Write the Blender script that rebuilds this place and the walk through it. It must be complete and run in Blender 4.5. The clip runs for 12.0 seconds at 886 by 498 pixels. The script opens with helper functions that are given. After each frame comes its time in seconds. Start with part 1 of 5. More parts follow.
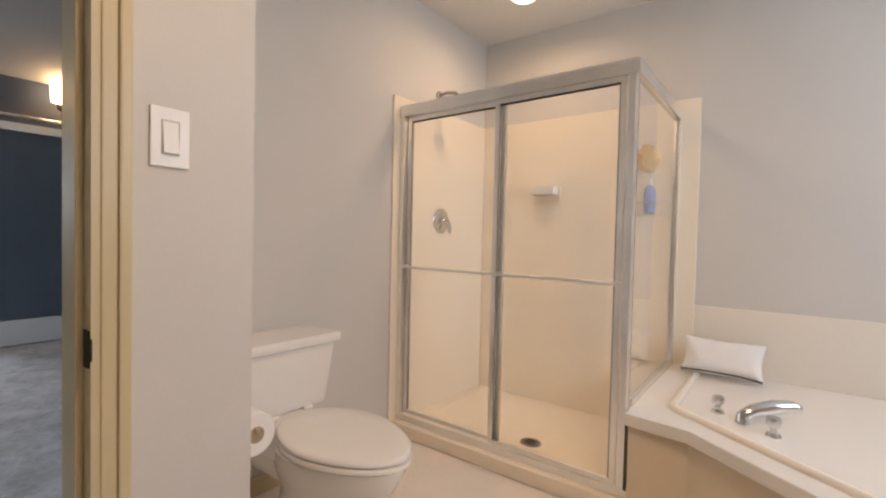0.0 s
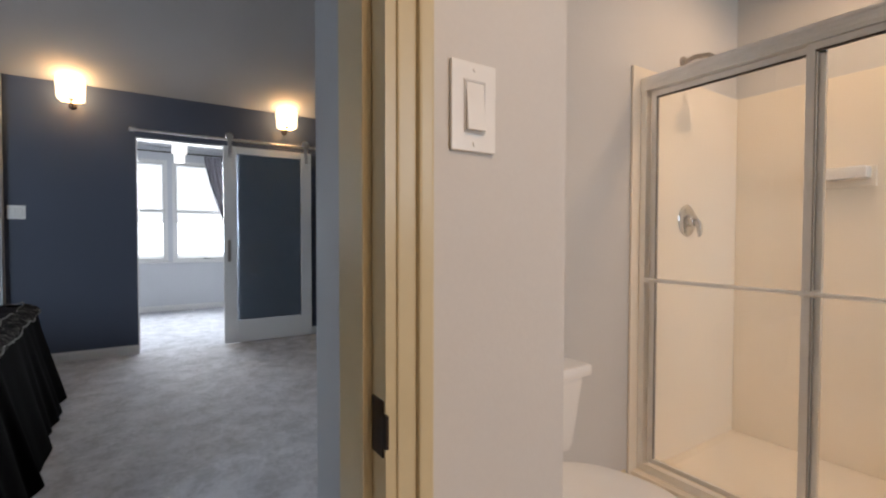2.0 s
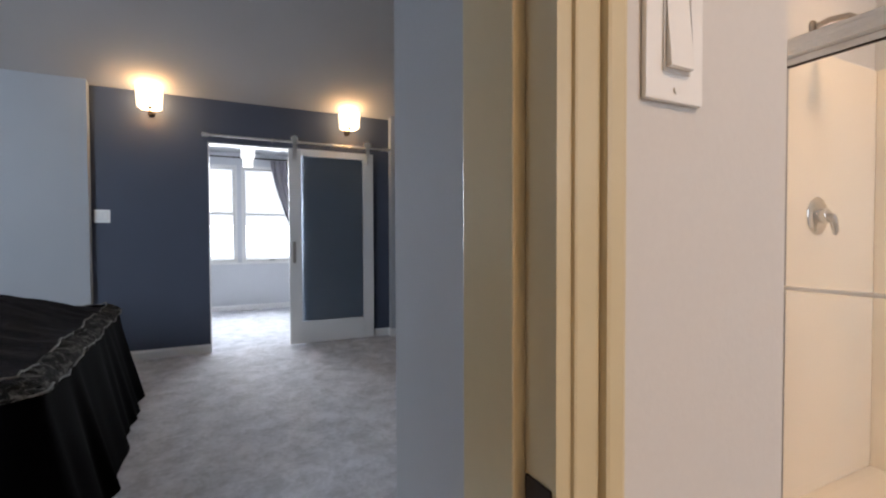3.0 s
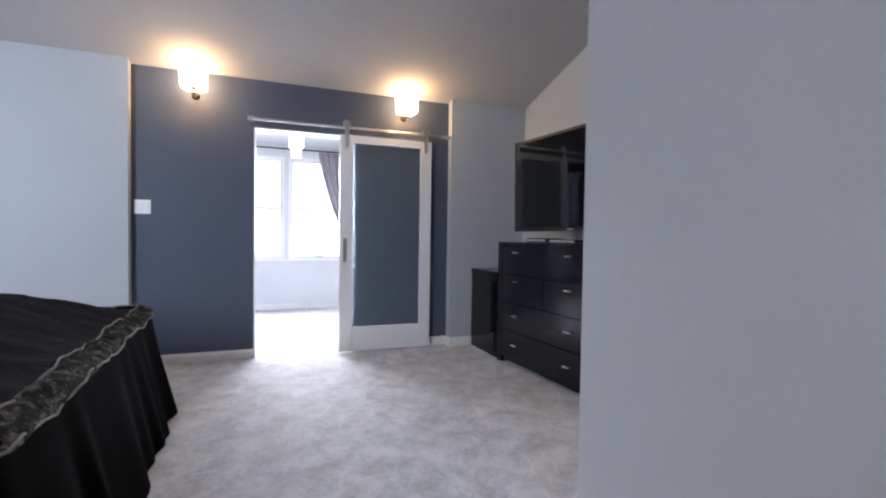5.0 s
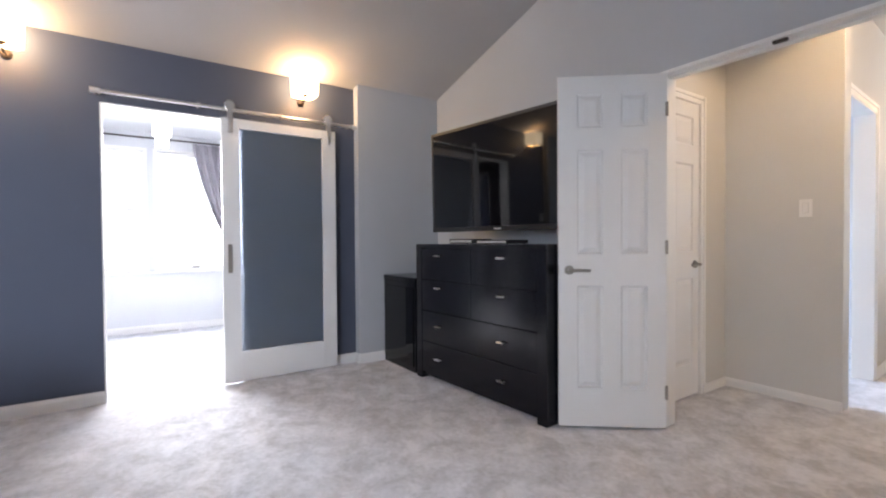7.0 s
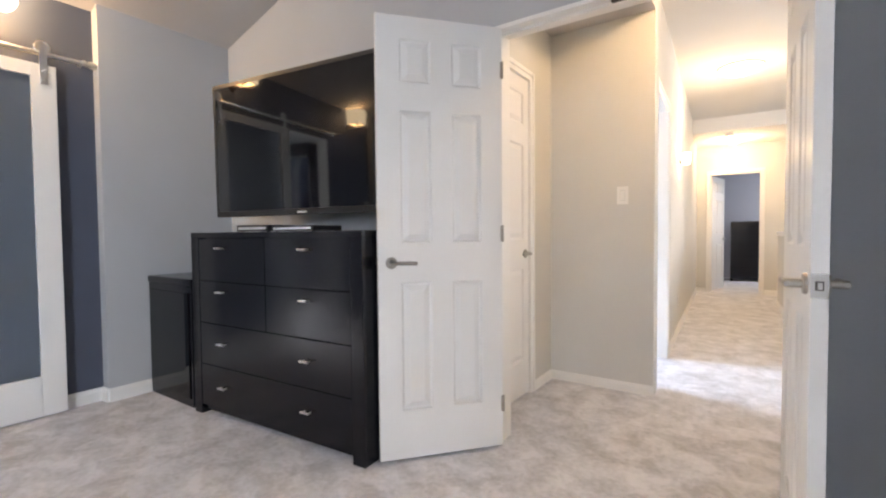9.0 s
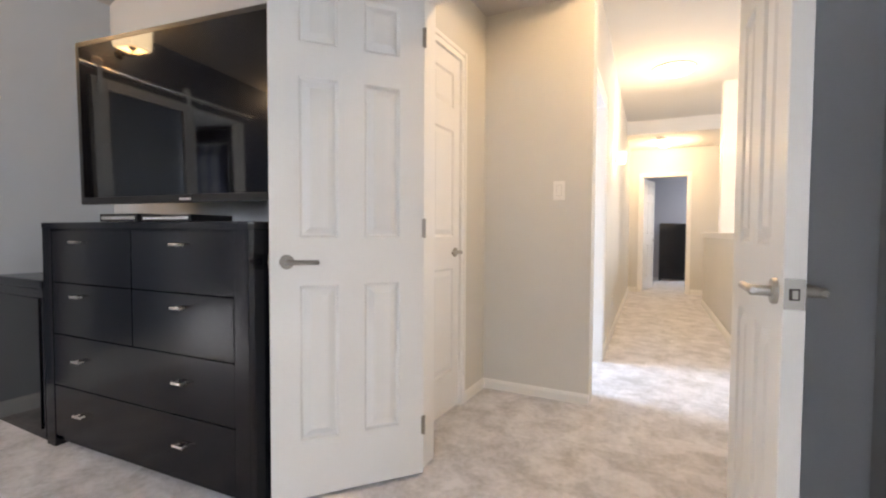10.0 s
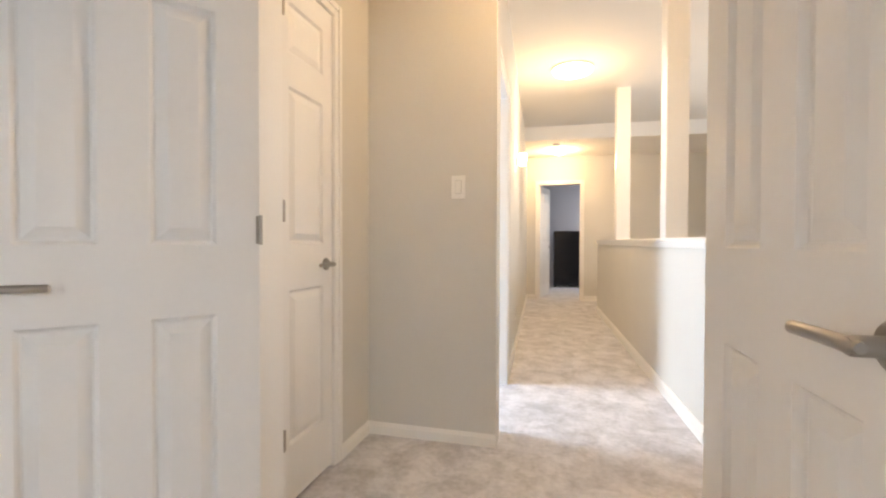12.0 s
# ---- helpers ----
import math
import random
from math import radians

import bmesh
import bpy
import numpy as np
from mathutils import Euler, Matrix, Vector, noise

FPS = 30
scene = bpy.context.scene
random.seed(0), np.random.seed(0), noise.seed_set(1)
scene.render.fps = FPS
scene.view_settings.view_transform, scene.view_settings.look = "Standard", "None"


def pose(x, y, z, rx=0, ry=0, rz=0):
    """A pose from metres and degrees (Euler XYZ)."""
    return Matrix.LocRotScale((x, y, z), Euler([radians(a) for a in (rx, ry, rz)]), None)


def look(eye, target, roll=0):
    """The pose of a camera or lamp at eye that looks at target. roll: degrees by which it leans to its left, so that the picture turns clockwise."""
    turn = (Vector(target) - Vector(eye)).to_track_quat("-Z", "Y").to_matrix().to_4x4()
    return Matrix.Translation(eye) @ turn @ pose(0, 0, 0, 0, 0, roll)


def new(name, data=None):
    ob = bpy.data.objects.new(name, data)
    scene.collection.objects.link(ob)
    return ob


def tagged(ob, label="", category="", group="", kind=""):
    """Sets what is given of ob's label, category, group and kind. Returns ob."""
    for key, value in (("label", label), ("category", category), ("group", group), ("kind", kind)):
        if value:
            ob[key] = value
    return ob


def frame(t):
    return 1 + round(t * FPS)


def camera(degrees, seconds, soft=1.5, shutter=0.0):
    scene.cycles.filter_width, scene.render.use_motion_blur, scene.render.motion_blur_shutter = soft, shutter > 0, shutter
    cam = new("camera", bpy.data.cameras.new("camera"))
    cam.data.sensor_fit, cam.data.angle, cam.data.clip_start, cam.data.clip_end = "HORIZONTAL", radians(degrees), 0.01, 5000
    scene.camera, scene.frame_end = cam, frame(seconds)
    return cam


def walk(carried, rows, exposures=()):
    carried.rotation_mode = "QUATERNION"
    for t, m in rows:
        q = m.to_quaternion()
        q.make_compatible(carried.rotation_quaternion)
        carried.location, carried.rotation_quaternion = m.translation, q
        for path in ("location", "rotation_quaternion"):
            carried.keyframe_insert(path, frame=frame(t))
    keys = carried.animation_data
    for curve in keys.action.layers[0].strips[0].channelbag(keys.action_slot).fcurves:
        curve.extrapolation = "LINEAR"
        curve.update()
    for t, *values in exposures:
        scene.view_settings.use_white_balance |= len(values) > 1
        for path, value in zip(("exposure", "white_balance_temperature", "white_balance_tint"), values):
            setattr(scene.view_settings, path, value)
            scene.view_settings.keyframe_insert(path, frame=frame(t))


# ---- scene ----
cam = camera(88.7, 12.0, soft=2.2)
PATH = [
    (0, (0.887, 0.436, 1.099), (-0.319, 2.031, 1.044), 1.3),
    (0.5, (0.765, 0.441, 1.098), (-0.586, 1.914, 1.045), 1.1),
    (1, (0.637, 0.443, 1.105), (-0.84, 1.791, 1.054), 0.8),
    (1.5, (0.527, 0.449, 1.109), (-1.062, 1.663, 1.062), 0.4),
    (2, (0.394, 0.468, 1.111), (-1.286, 1.552, 1.06), 0.1),
    (2.5, (0.286, 0.483, 1.108), (-1.465, 1.449, 1.061), -0.1),
    (3, (0.178, 0.477, 1.108), (-1.62, 1.352, 1.062), -0.2),
    (3.3, (0.098, 0.464, 1.107), (-1.719, 1.3, 1.062), 0.2),
    (3.5, (0.041, 0.449, 1.106), (-1.786, 1.262, 1.061), 0.4),
    (5.5, (-0.564, 0.509, 1.103), (-2.435, 1.214, 1.05), 0.8),
    (6, (-0.668, 0.482, 1.102), (-2.496, 1.292, 1.055), 0.5),
    (6.5, (-0.78, 0.477, 1.106), (-2.532, 1.441, 1.065), 0.3),
    (7, (-0.932, 0.536, 1.093), (-2.583, 1.664, 1.058), -0.4),
    (9, (-1.328, 1.063, 1.05), (-2.463, 2.709, 0.984), -0.5),
    (9.5, (-1.375, 1.219, 1.036), (-2.388, 2.942, 0.969), -0.1),
    (10, (-1.397, 1.392, 1.032), (-2.317, 3.167, 0.96), 0.3),
    (10.5, (-1.418, 1.565, 1.039), (-2.256, 3.38, 0.966), 0.3),
    (11, (-1.457, 1.716, 1.033), (-2.193, 3.575, 0.979), 0.6),
    (11.5, (-1.512, 1.852, 1.034), (-2.126, 3.754, 0.992), 0.5),
    (12, (-1.532, 1.966, 1.02), (-2.050, 3.898, 0.987), 0.15),
]
walk(cam, [(t, look(eye, target, roll)) for t, eye, target, roll in PATH],
     exposures=[(0.0, -1.03, 6700, 10), (2.0, -1.12, 6600, 10), (2.6, -1.04, 6550, 11), (3.2, -0.86, 6450, 12), (3.7, -0.60, 6400, 13), (5.3, 0.05, 6450, 16),
                (6.0, 0.15, 6550, 17), (7.0, 0.36, 6800, 16), (9.0, 0.80, 7150, 14), (10.5, 0.75, 7600, 14), (11.5, 0.68, 7900, 14), (12.0, 0.62, 8000, 14)])

# ---- exposure and world ----
world = bpy.data.worlds.new("sky")
scene.world = world
world.use_nodes = True
wn = world.node_tree
sky = wn.nodes.new("ShaderNodeTexSky")
sky.sky_type = "NISHITA"
sky.sun_disc = False
sky.sun_elevation = radians(38)
sky.sun_rotation = radians(250)
wn.nodes["Background"].inputs[1].default_value = 0.12
wn.links.new(sky.outputs[0], wn.nodes["Background"].inputs[0])


def area_lamp(name, at, aim, sx, sy, watts, colour, spread=180):
    d = bpy.data.lights.new(name, "AREA")
    d.shape, d.size, d.size_y, d.energy, d.color = "RECTANGLE", sx, sy, watts, colour
    d.spread = radians(spread)
    ob = new(name, d)
    ob.matrix_world = look(at, aim)
    return ob


def bulb(name, at, watts, colour, radius=0.05):
    d = bpy.data.lights.new(name, "POINT")
    d.energy, d.color, d.shadow_soft_size = watts, colour, radius
    ob = new(name, d)
    ob.location = at
    return ob


DAY = (0.74, 0.85, 1.0)
WARM = (1.0, 0.62, 0.29)
SOFTWARM = (1.0, 0.70, 0.40)
BATHWARM = (1.0, 0.665, 0.41)
# daylight at the openings; the far room's lamp is fill without one
area_lamp("daylight_sunroom", (-7.50, 0.66, 1.55), (-4.6, 0.66, 0.45), 2.2, 1.5, 190, (0.84, 0.91, 1.0), 130)
# the east window is assumed, out of view; lamp added to brighten the room
area_lamp("unseen_daylight_bedroom", (-0.30, -2.35, 1.8), (-3.6, -3.15, 0.3), 1.0, 1.3, 172, (0.72, 0.845, 1.0))
area_lamp("daylight_bathroom", (2.5, 2.05, 1.75), (0.1, 2.45, 1.3), 1.2, 1.0, 47, DAY)
area_lamp("daylight_side_room", (-4.4, 4.72, 1.5), (-1.4, 4.80, 0.2), 0.9, 1.1, 88, (0.52, 0.72, 1.0))
# added fill from an unseen stair window, to brighten hall ceiling and posts
area_lamp("stairs_fill", (1.55, 6.3, 2.0), (-1.5, 6.6, 1.6), 2.0, 1.2, 48, DAY)
# added fill; the far room has no window built
area_lamp("far_room_fill", (-0.2, 12.4, 1.5), (-2.5, 12.0, 1.0), 1.0, 1.2, 20, DAY)
# lamps
bulb("sconce_light", (-4.66, -0.095, 2.36), 8.5, WARM, 0.05)
bulb("sconce_light", (-4.66, 1.72, 2.36), 8.5, WARM, 0.05)
area_lamp("bath_light", (-0.275, 2.64, 2.35), (-0.275, 2.63, 0), 0.16, 0.16, 11, BATHWARM)
# unseen main lamp, added here for the room's warm light from above
area_lamp("bath_light", (1.05, 0.98, 2.355), (1.05, 0.981, 0), 0.26, 0.26, 32, BATHWARM)
bulb("hall_light", (-1.47, 6.55, 2.36), 11, SOFTWARM, 0.15)
bulb("hall_light", (-1.62, 9.55, 2.28), 20, SOFTWARM, 0.08)
bulb("hall_light", (-1.90, 6.38, 1.84), 5, SOFTWARM, 0.05)
# unseen lamp added to brighten the hall entry walls
bulb("entry_fill", (-1.30, 3.65, 2.58), 25, SOFTWARM, 0.06)


# ---- materials ----
def material(name, colour, rough=0.6, metal=0.0, vary=0.08, scale=6.0, fine=90.0, bump=0.05, emit=0.0, trans=0.0,
             spec=0.5, coat=0.0, dist=0.002, sheen=0.0, ior=1.45):
    m = bpy.data.materials.new(name)
    m.use_nodes = True
    t = m.node_tree
    b = t.nodes["Principled BSDF"]
    b.inputs["Roughness"].default_value = rough
    b.inputs["Metallic"].default_value = metal
    b.inputs["Specular IOR Level"].default_value = spec
    b.inputs["Transmission Weight"].default_value = trans
    b.inputs["Coat Weight"].default_value = coat
    b.inputs["Sheen Weight"].default_value = sheen
    b.inputs["IOR"].default_value = ior
    co = t.nodes.new("ShaderNodeTexCoord")
    big = t.nodes.new("ShaderNodeTexNoise")
    big.inputs["Scale"].default_value = scale
    big.inputs["Detail"].default_value = 4
    small = t.nodes.new("ShaderNodeTexNoise")
    small.inputs["Scale"].default_value = fine
    small.inputs["Detail"].default_value = 3
    t.links.new(co.outputs["Object"], big.inputs["Vector"])
    t.links.new(co.outputs["Object"], small.inputs["Vector"])
    mix = t.nodes.new("ShaderNodeMix")
    mix.data_type = "RGBA"
    lo = [max(0, c * (1 - vary)) for c in colour]
    hi = [min(1, c * (1 + vary)) for c in colour]
    mix.inputs["A"].default_value = (*lo, 1)
    mix.inputs["B"].default_value = (*hi, 1)
    add = t.nodes.new("ShaderNodeMath")
    add.operation = "MULTIPLY_ADD"
    add.inputs[1].default_value = 0.35
    t.links.new(small.outputs["Fac"], add.inputs[0])
    sub = t.nodes.new("ShaderNodeMath")
    sub.operation = "MULTIPLY"
    sub.inputs[1].default_value = 0.65
    t.links.new(big.outputs["Fac"], sub.inputs[0])
    t.links.new(sub.outputs[0], add.inputs[2])
    ramp = t.nodes.new("ShaderNodeMapRange")
    ramp.inputs["From Min"].default_value, ramp.inputs["From Max"].default_value = 0.3, 0.7
    t.links.new(add.outputs[0], ramp.inputs["Value"])
    t.links.new(ramp.outputs[0], mix.inputs["Factor"])
    t.links.new(mix.outputs["Result"], b.inputs["Base Color"])
    if bump:
        bp = t.nodes.new("ShaderNodeBump")
        bp.inputs["Strength"].default_value = bump
        bp.inputs["Distance"].default_value = dist
        t.links.new(small.outputs["Fac"], bp.inputs["Height"])
        t.links.new(bp.outputs[0], b.inputs["Normal"])
    if emit:
        b.inputs["Emission Color"].default_value = (*colour, 1)
        b.inputs["Emission Strength"].default_value = emit
    return m


M_GREY = material("grey_wall_paint", (0.45, 0.465, 0.485), 0.7, vary=0.03, scale=2, fine=160, bump=0.12)
M_HALL = material("hall_wall_paint", (0.62, 0.61, 0.58), 0.7, vary=0.03, scale=2, fine=160, bump=0.12)
M_BLUE = material("slate_blue_wall_paint", (0.068, 0.081, 0.118), 0.62, vary=0.05, scale=2, fine=160, bump=0.12)
M_BATH = material("lavender_grey_wall_paint", (0.62, 0.60, 0.575), 0.6, vary=0.03, scale=2, fine=150, bump=0.12)
# white paint set dark grey: the ceilings' dimness is put into this colour
M_CEIL_DIM = material("dimmed_ceiling_paint", (0.49, 0.475, 0.47), 0.85, vary=0.03, scale=2, fine=120, bump=0.15)
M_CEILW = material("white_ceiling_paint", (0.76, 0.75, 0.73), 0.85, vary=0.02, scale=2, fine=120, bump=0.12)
M_WHITE = material("white_trim_paint", (0.80, 0.79, 0.77), 0.35, vary=0.02, scale=4, fine=60, bump=0.05)
M_DOOR = material("white_door_paint", (0.78, 0.77, 0.75), 0.38, vary=0.02, scale=4, fine=70, bump=0.08)
# trim taken as white; the bathroom's warm light is put into this yellow
M_WARM_TRIM = material("warm_lit_trim_paint", (0.59, 0.50, 0.315), 0.3, vary=0.03, scale=4, fine=60, bump=0.05)
M_SUN = material("sunroom_wall_paint", (0.63, 0.64, 0.66), 0.7, vary=0.03, scale=2, fine=150, bump=0.1)
M_ACRYL = material("shower_acrylic", (0.87, 0.78, 0.65), 0.25, vary=0.02, scale=2, fine=40, bump=0.02)
M_TILE = material("bathroom_floor_vinyl", (0.78, 0.71, 0.63), 0.4, vary=0.05, scale=5, fine=70, bump=0.05)
M_PORC = material("porcelain", (0.87, 0.84, 0.80), 0.12, vary=0.01, scale=3, fine=30, bump=0.0, coat=0.4)
M_TUB = material("tub_acrylic", (0.82, 0.79, 0.75), 0.2, vary=0.015, scale=3, fine=30, bump=0.0, coat=0.2)
M_TUBPANEL = material("tub_surround_panel", (0.76, 0.65, 0.49), 0.45, vary=0.03, scale=3, fine=60, bump=0.04)
M_CHROME = material("chrome", (0.72, 0.72, 0.72), 0.12, 1.0, vary=0.03, scale=8, fine=60, bump=0.0)
M_NICKEL = material("brushed_nickel", (0.38, 0.355, 0.325), 0.32, 1.0, vary=0.06, scale=10, fine=200, bump=0.03)
M_PULL = material("satin_silver", (0.80, 0.79, 0.77), 0.35, 1.0, vary=0.03, scale=20, fine=120, bump=0.0)
M_SPLASH = material("tub_splash_panel", (0.80, 0.75, 0.67), 0.3, vary=0.02, scale=2, fine=40, bump=0.02)
M_ALU = material("brushed_aluminium", (0.88, 0.87, 0.85), 0.28, 1.0, vary=0.06, scale=8, fine=180, bump=0.03)
M_BRONZE = material("dark_bronze", (0.045, 0.035, 0.03), 0.45, 0.8, vary=0.15, scale=15, fine=120, bump=0.05)
M_SEAL = material("grey_vinyl_seal", (0.30, 0.29, 0.27), 0.5, vary=0.05, scale=8, fine=80, bump=0.0)
# grey that imitates the shadow line round a rocker; the outlet's sockets share it
M_GAP = material("shadow_line_grey", (0.60, 0.59, 0.57), 0.5, vary=0.03, scale=8, fine=80, bump=0.0)
M_BLACK = material("black_lacquered_wood", (0.004, 0.004, 0.007), 0.19, vary=0.2, scale=6, fine=60, bump=0.012, spec=0.45)
M_PLASTIC = material("black_plastic", (0.012, 0.012, 0.014), 0.35, vary=0.15, scale=10, fine=150, bump=0.03)
M_SCREEN = material("tv_glass", (0.004, 0.004, 0.005), 0.045, vary=0.05, scale=3, fine=30, bump=0.0, spec=0.4)
M_PLATE = material("white_plastic", (0.82, 0.81, 0.79), 0.3, vary=0.01, scale=5, fine=50, bump=0.0)
M_CURTAIN = material("grey_curtain_cloth", (0.30, 0.28, 0.31), 0.9, vary=0.08, scale=8, fine=250, bump=0.25, sheen=0.2)
M_TOWEL = material("white_towel", (0.82, 0.81, 0.81), 0.95, vary=0.03, scale=10, fine=300, bump=0.5, sheen=0.3)
M_PAPER = material("tissue_paper", (0.82, 0.80, 0.77), 0.9, vary=0.02, scale=8, fine=200, bump=0.2)
M_CARD = material("cardboard", (0.38, 0.28, 0.19), 0.85, vary=0.1, scale=10, fine=120, bump=0.1)
M_BLUEPL = material("blue_plastic", (0.08, 0.20, 0.55), 0.35, vary=0.05, scale=6, fine=60, bump=0.0)
M_ORANGE = material("orange_sponge", (0.62, 0.36, 0.09), 0.8, vary=0.12, scale=12, fine=160, bump=0.3)
M_SHIRT = material("white_shirt_cloth", (0.62, 0.63, 0.68), 0.9, vary=0.06, scale=6, fine=200, bump=0.2)
M_SHIRTB = material("blue_shirt_cloth", (0.20, 0.26, 0.42), 0.9, vary=0.06, scale=6, fine=200, bump=0.2)
M_GLOW = material("lit_glass_shade", (1.0, 0.80, 0.52), 0.4, vary=0.0, bump=0.0, emit=8)
M_GLOWW = material("lit_ceiling_diffuser", (1.0, 0.86, 0.66), 0.4, vary=0.0, bump=0.0, emit=7)
M_PEND = material("pendant_glass", (1.0, 0.97, 0.93), 0.4, vary=0.0, bump=0.0, emit=1.5)


def carpet_material(name, colour):
    m = material(name, colour, 0.95, vary=0.10, scale=2.2, fine=420, bump=0.6, dist=0.006, sheen=0.15)
    t = m.node_tree
    b = t.nodes["Principled BSDF"]
    base = b.inputs["Base Color"].links[0].from_socket
    co = t.nodes.new("ShaderNodeTexCoord")
    warp = t.nodes.new("ShaderNodeTexNoise")
    warp.inputs["Scale"].default_value = 6.2
    warp.inputs["Detail"].default_value = 7
    warp.inputs["Roughness"].default_value = 0.66
    warp.inputs["Distortion"].default_value = 0.35
    lay = t.nodes.new("ShaderNodeMapping")
    lay.inputs["Rotation"].default_value = (0, 0, radians(35))
    lay.inputs["Scale"].default_value = (1.0, 1.0, 1.0)
    t.links.new(co.outputs["Object"], lay.inputs["Vector"])
    t.links.new(lay.outputs[0], warp.inputs["Vector"])
    tuft = t.nodes.new("ShaderNodeTexNoise")
    tuft.inputs["Scale"].default_value = 38
    tuft.inputs["Detail"].default_value = 3
    t.links.new(co.outputs["Object"], tuft.inputs["Vector"])
    both = t.nodes.new("ShaderNodeMath")
    both.operation = "MULTIPLY_ADD"
    both.inputs[1].default_value = 0.32
    t.links.new(tuft.outputs["Fac"], both.inputs[0])
    t.links.new(warp.outputs["Fac"], both.inputs[2])
    rng = t.nodes.new("ShaderNodeMapRange")
    rng.inputs["From Min"].default_value, rng.inputs["From Max"].default_value = 0.51, 0.79
    rng.inputs["To Min"].default_value, rng.inputs["To Max"].default_value = 0.70, 1.11
    t.links.new(both.outputs[0], rng.inputs["Value"])
    mul = t.nodes.new("ShaderNodeMix")
    mul.data_type, mul.blend_type = "RGBA", "MULTIPLY"
    mul.inputs["Factor"].default_value = 1.0
    t.links.new(base, mul.inputs["A"])
    t.links.new(rng.outputs[0], mul.inputs["B"])
    t.links.new(mul.outputs["Result"], b.inputs["Base Color"])
    return m


M_CARPET = carpet_material("grey_carpet", (0.66, 0.66, 0.695))
M_SKIRT = material("black_bed_cloth", (0.0011, 0.0011, 0.0014), 0.85, vary=0.3, scale=9, fine=240, bump=0.3, spec=0.02)
M_TRIM = material("silver_piping", (0.13, 0.125, 0.12), 0.6, vary=0.6, scale=25, fine=160, bump=0.5)


def plush_material(name, low, high, scale, cover, rough, spec):
    """Long-piled cloth: dark ground with paler tips in uneven tufts, drawn out along the pile."""
    m = material(name, low, rough, vary=0.3, scale=9, fine=160, bump=0.7, dist=0.008, spec=spec)
    t = m.node_tree
    b = t.nodes["Principled BSDF"]
    base = b.inputs["Base Color"].links[0].from_socket
    co = t.nodes.new("ShaderNodeTexCoord")
    tips = t.nodes.new("ShaderNodeTexNoise")
    tips.inputs["Scale"].default_value = scale
    tips.inputs["Detail"].default_value = 7
    tips.inputs["Roughness"].default_value = 0.68
    tips.inputs["Distortion"].default_value = 1.4
    t.links.new(co.outputs["Object"], tips.inputs["Vector"])
    rng = t.nodes.new("ShaderNodeMapRange")
    rng.inputs["From Min"].default_value, rng.inputs["From Max"].default_value = cover, cover + 0.16
    t.links.new(tips.outputs["Fac"], rng.inputs["Value"])
    mix = t.nodes.new("ShaderNodeMix")
    mix.data_type = "RGBA"
    mix.inputs["B"].default_value = (*high, 1)
    t.links.new(base, mix.inputs["A"])
    t.links.new(rng.outputs[0], mix.inputs["Factor"])
    t.links.new(mix.outputs["Result"], b.inputs["Base Color"])
    return m


M_BED = plush_material("black_plush_blanket", (0.0035, 0.0032, 0.0055), (0.040, 0.036, 0.050), 11, 0.55, 0.6, 0.05)
M_FUR = plush_material("silver_tipped_fur", (0.008, 0.0075, 0.007), (0.15, 0.145, 0.13), 16, 0.50, 0.8, 0.1)


def glass_material(name, rough, tint, trans=1.0):
    m = material(name, tint, rough, vary=0.01, bump=0.0, trans=trans, ior=1.45)
    return m


M_GLASS = glass_material("clear_glass", 0.0, (0.97, 0.98, 0.98))
M_FROST = glass_material("frosted_glass", 0.4, (0.44, 0.52, 0.62), 0.82)


# ---- mesh helpers ----
def box_bm(x0, x1, y0, y1, z0, z1, bevel=0.0, bm=None):
    own = bm if bm is not None else bmesh.new()
    r = bmesh.ops.create_cube(own, size=1)
    for v in r["verts"]:
        v.co = Vector((x0 + (v.co.x + 0.5) * (x1 - x0), y0 + (v.co.y + 0.5) * (y1 - y0), z0 + (v.co.z + 0.5) * (z1 - z0)))
    if bevel:
        edges = {e for v in r["verts"] for e in v.link_edges}
        bmesh.ops.bevel(own, geom=list(edges), offset=bevel, segments=2, affect="EDGES", profile=0.6)
    return own


def tube_bm(a, b, r0, r1=None, seg=16, bm=None, caps=True):
    own = bm if bm is not None else bmesh.new()
    a, b = Vector(a), Vector(b)
    d = b - a
    r = bmesh.ops.create_cone(own, cap_ends=caps, segments=seg, radius1=r0, radius2=r0 if r1 is None else r1, depth=d.length)
    rot = d.to_track_quat("Z", "Y").to_matrix().to_4x4()
    m = Matrix.Translation((a + b) / 2) @ rot
    for v in r["verts"]:
        v.co = m @ v.co
    return own


def lathe_bm(profile, seg=28, axis=None, sx=1.0, sy=1.0):
    """Turned body about z from (radius, height) pairs."""
    bm = bmesh.new()
    rings = []
    for r, z in profile:
        rings.append([bm.verts.new((r * sx * math.cos(2 * math.pi * k / seg), r * sy * math.sin(2 * math.pi * k / seg), z)) for k in range(seg)])
    for a, b in zip(rings, rings[1:]):
        for k in range(seg):
            bm.faces.new((a[k], a[(k + 1) % seg], b[(k + 1) % seg], b[k]))
    bm.faces.new(list(reversed(rings[0])))
    bm.faces.new(rings[-1])
    if axis:
        bmesh.ops.transform(bm, matrix=axis, verts=bm.verts)
    return bm


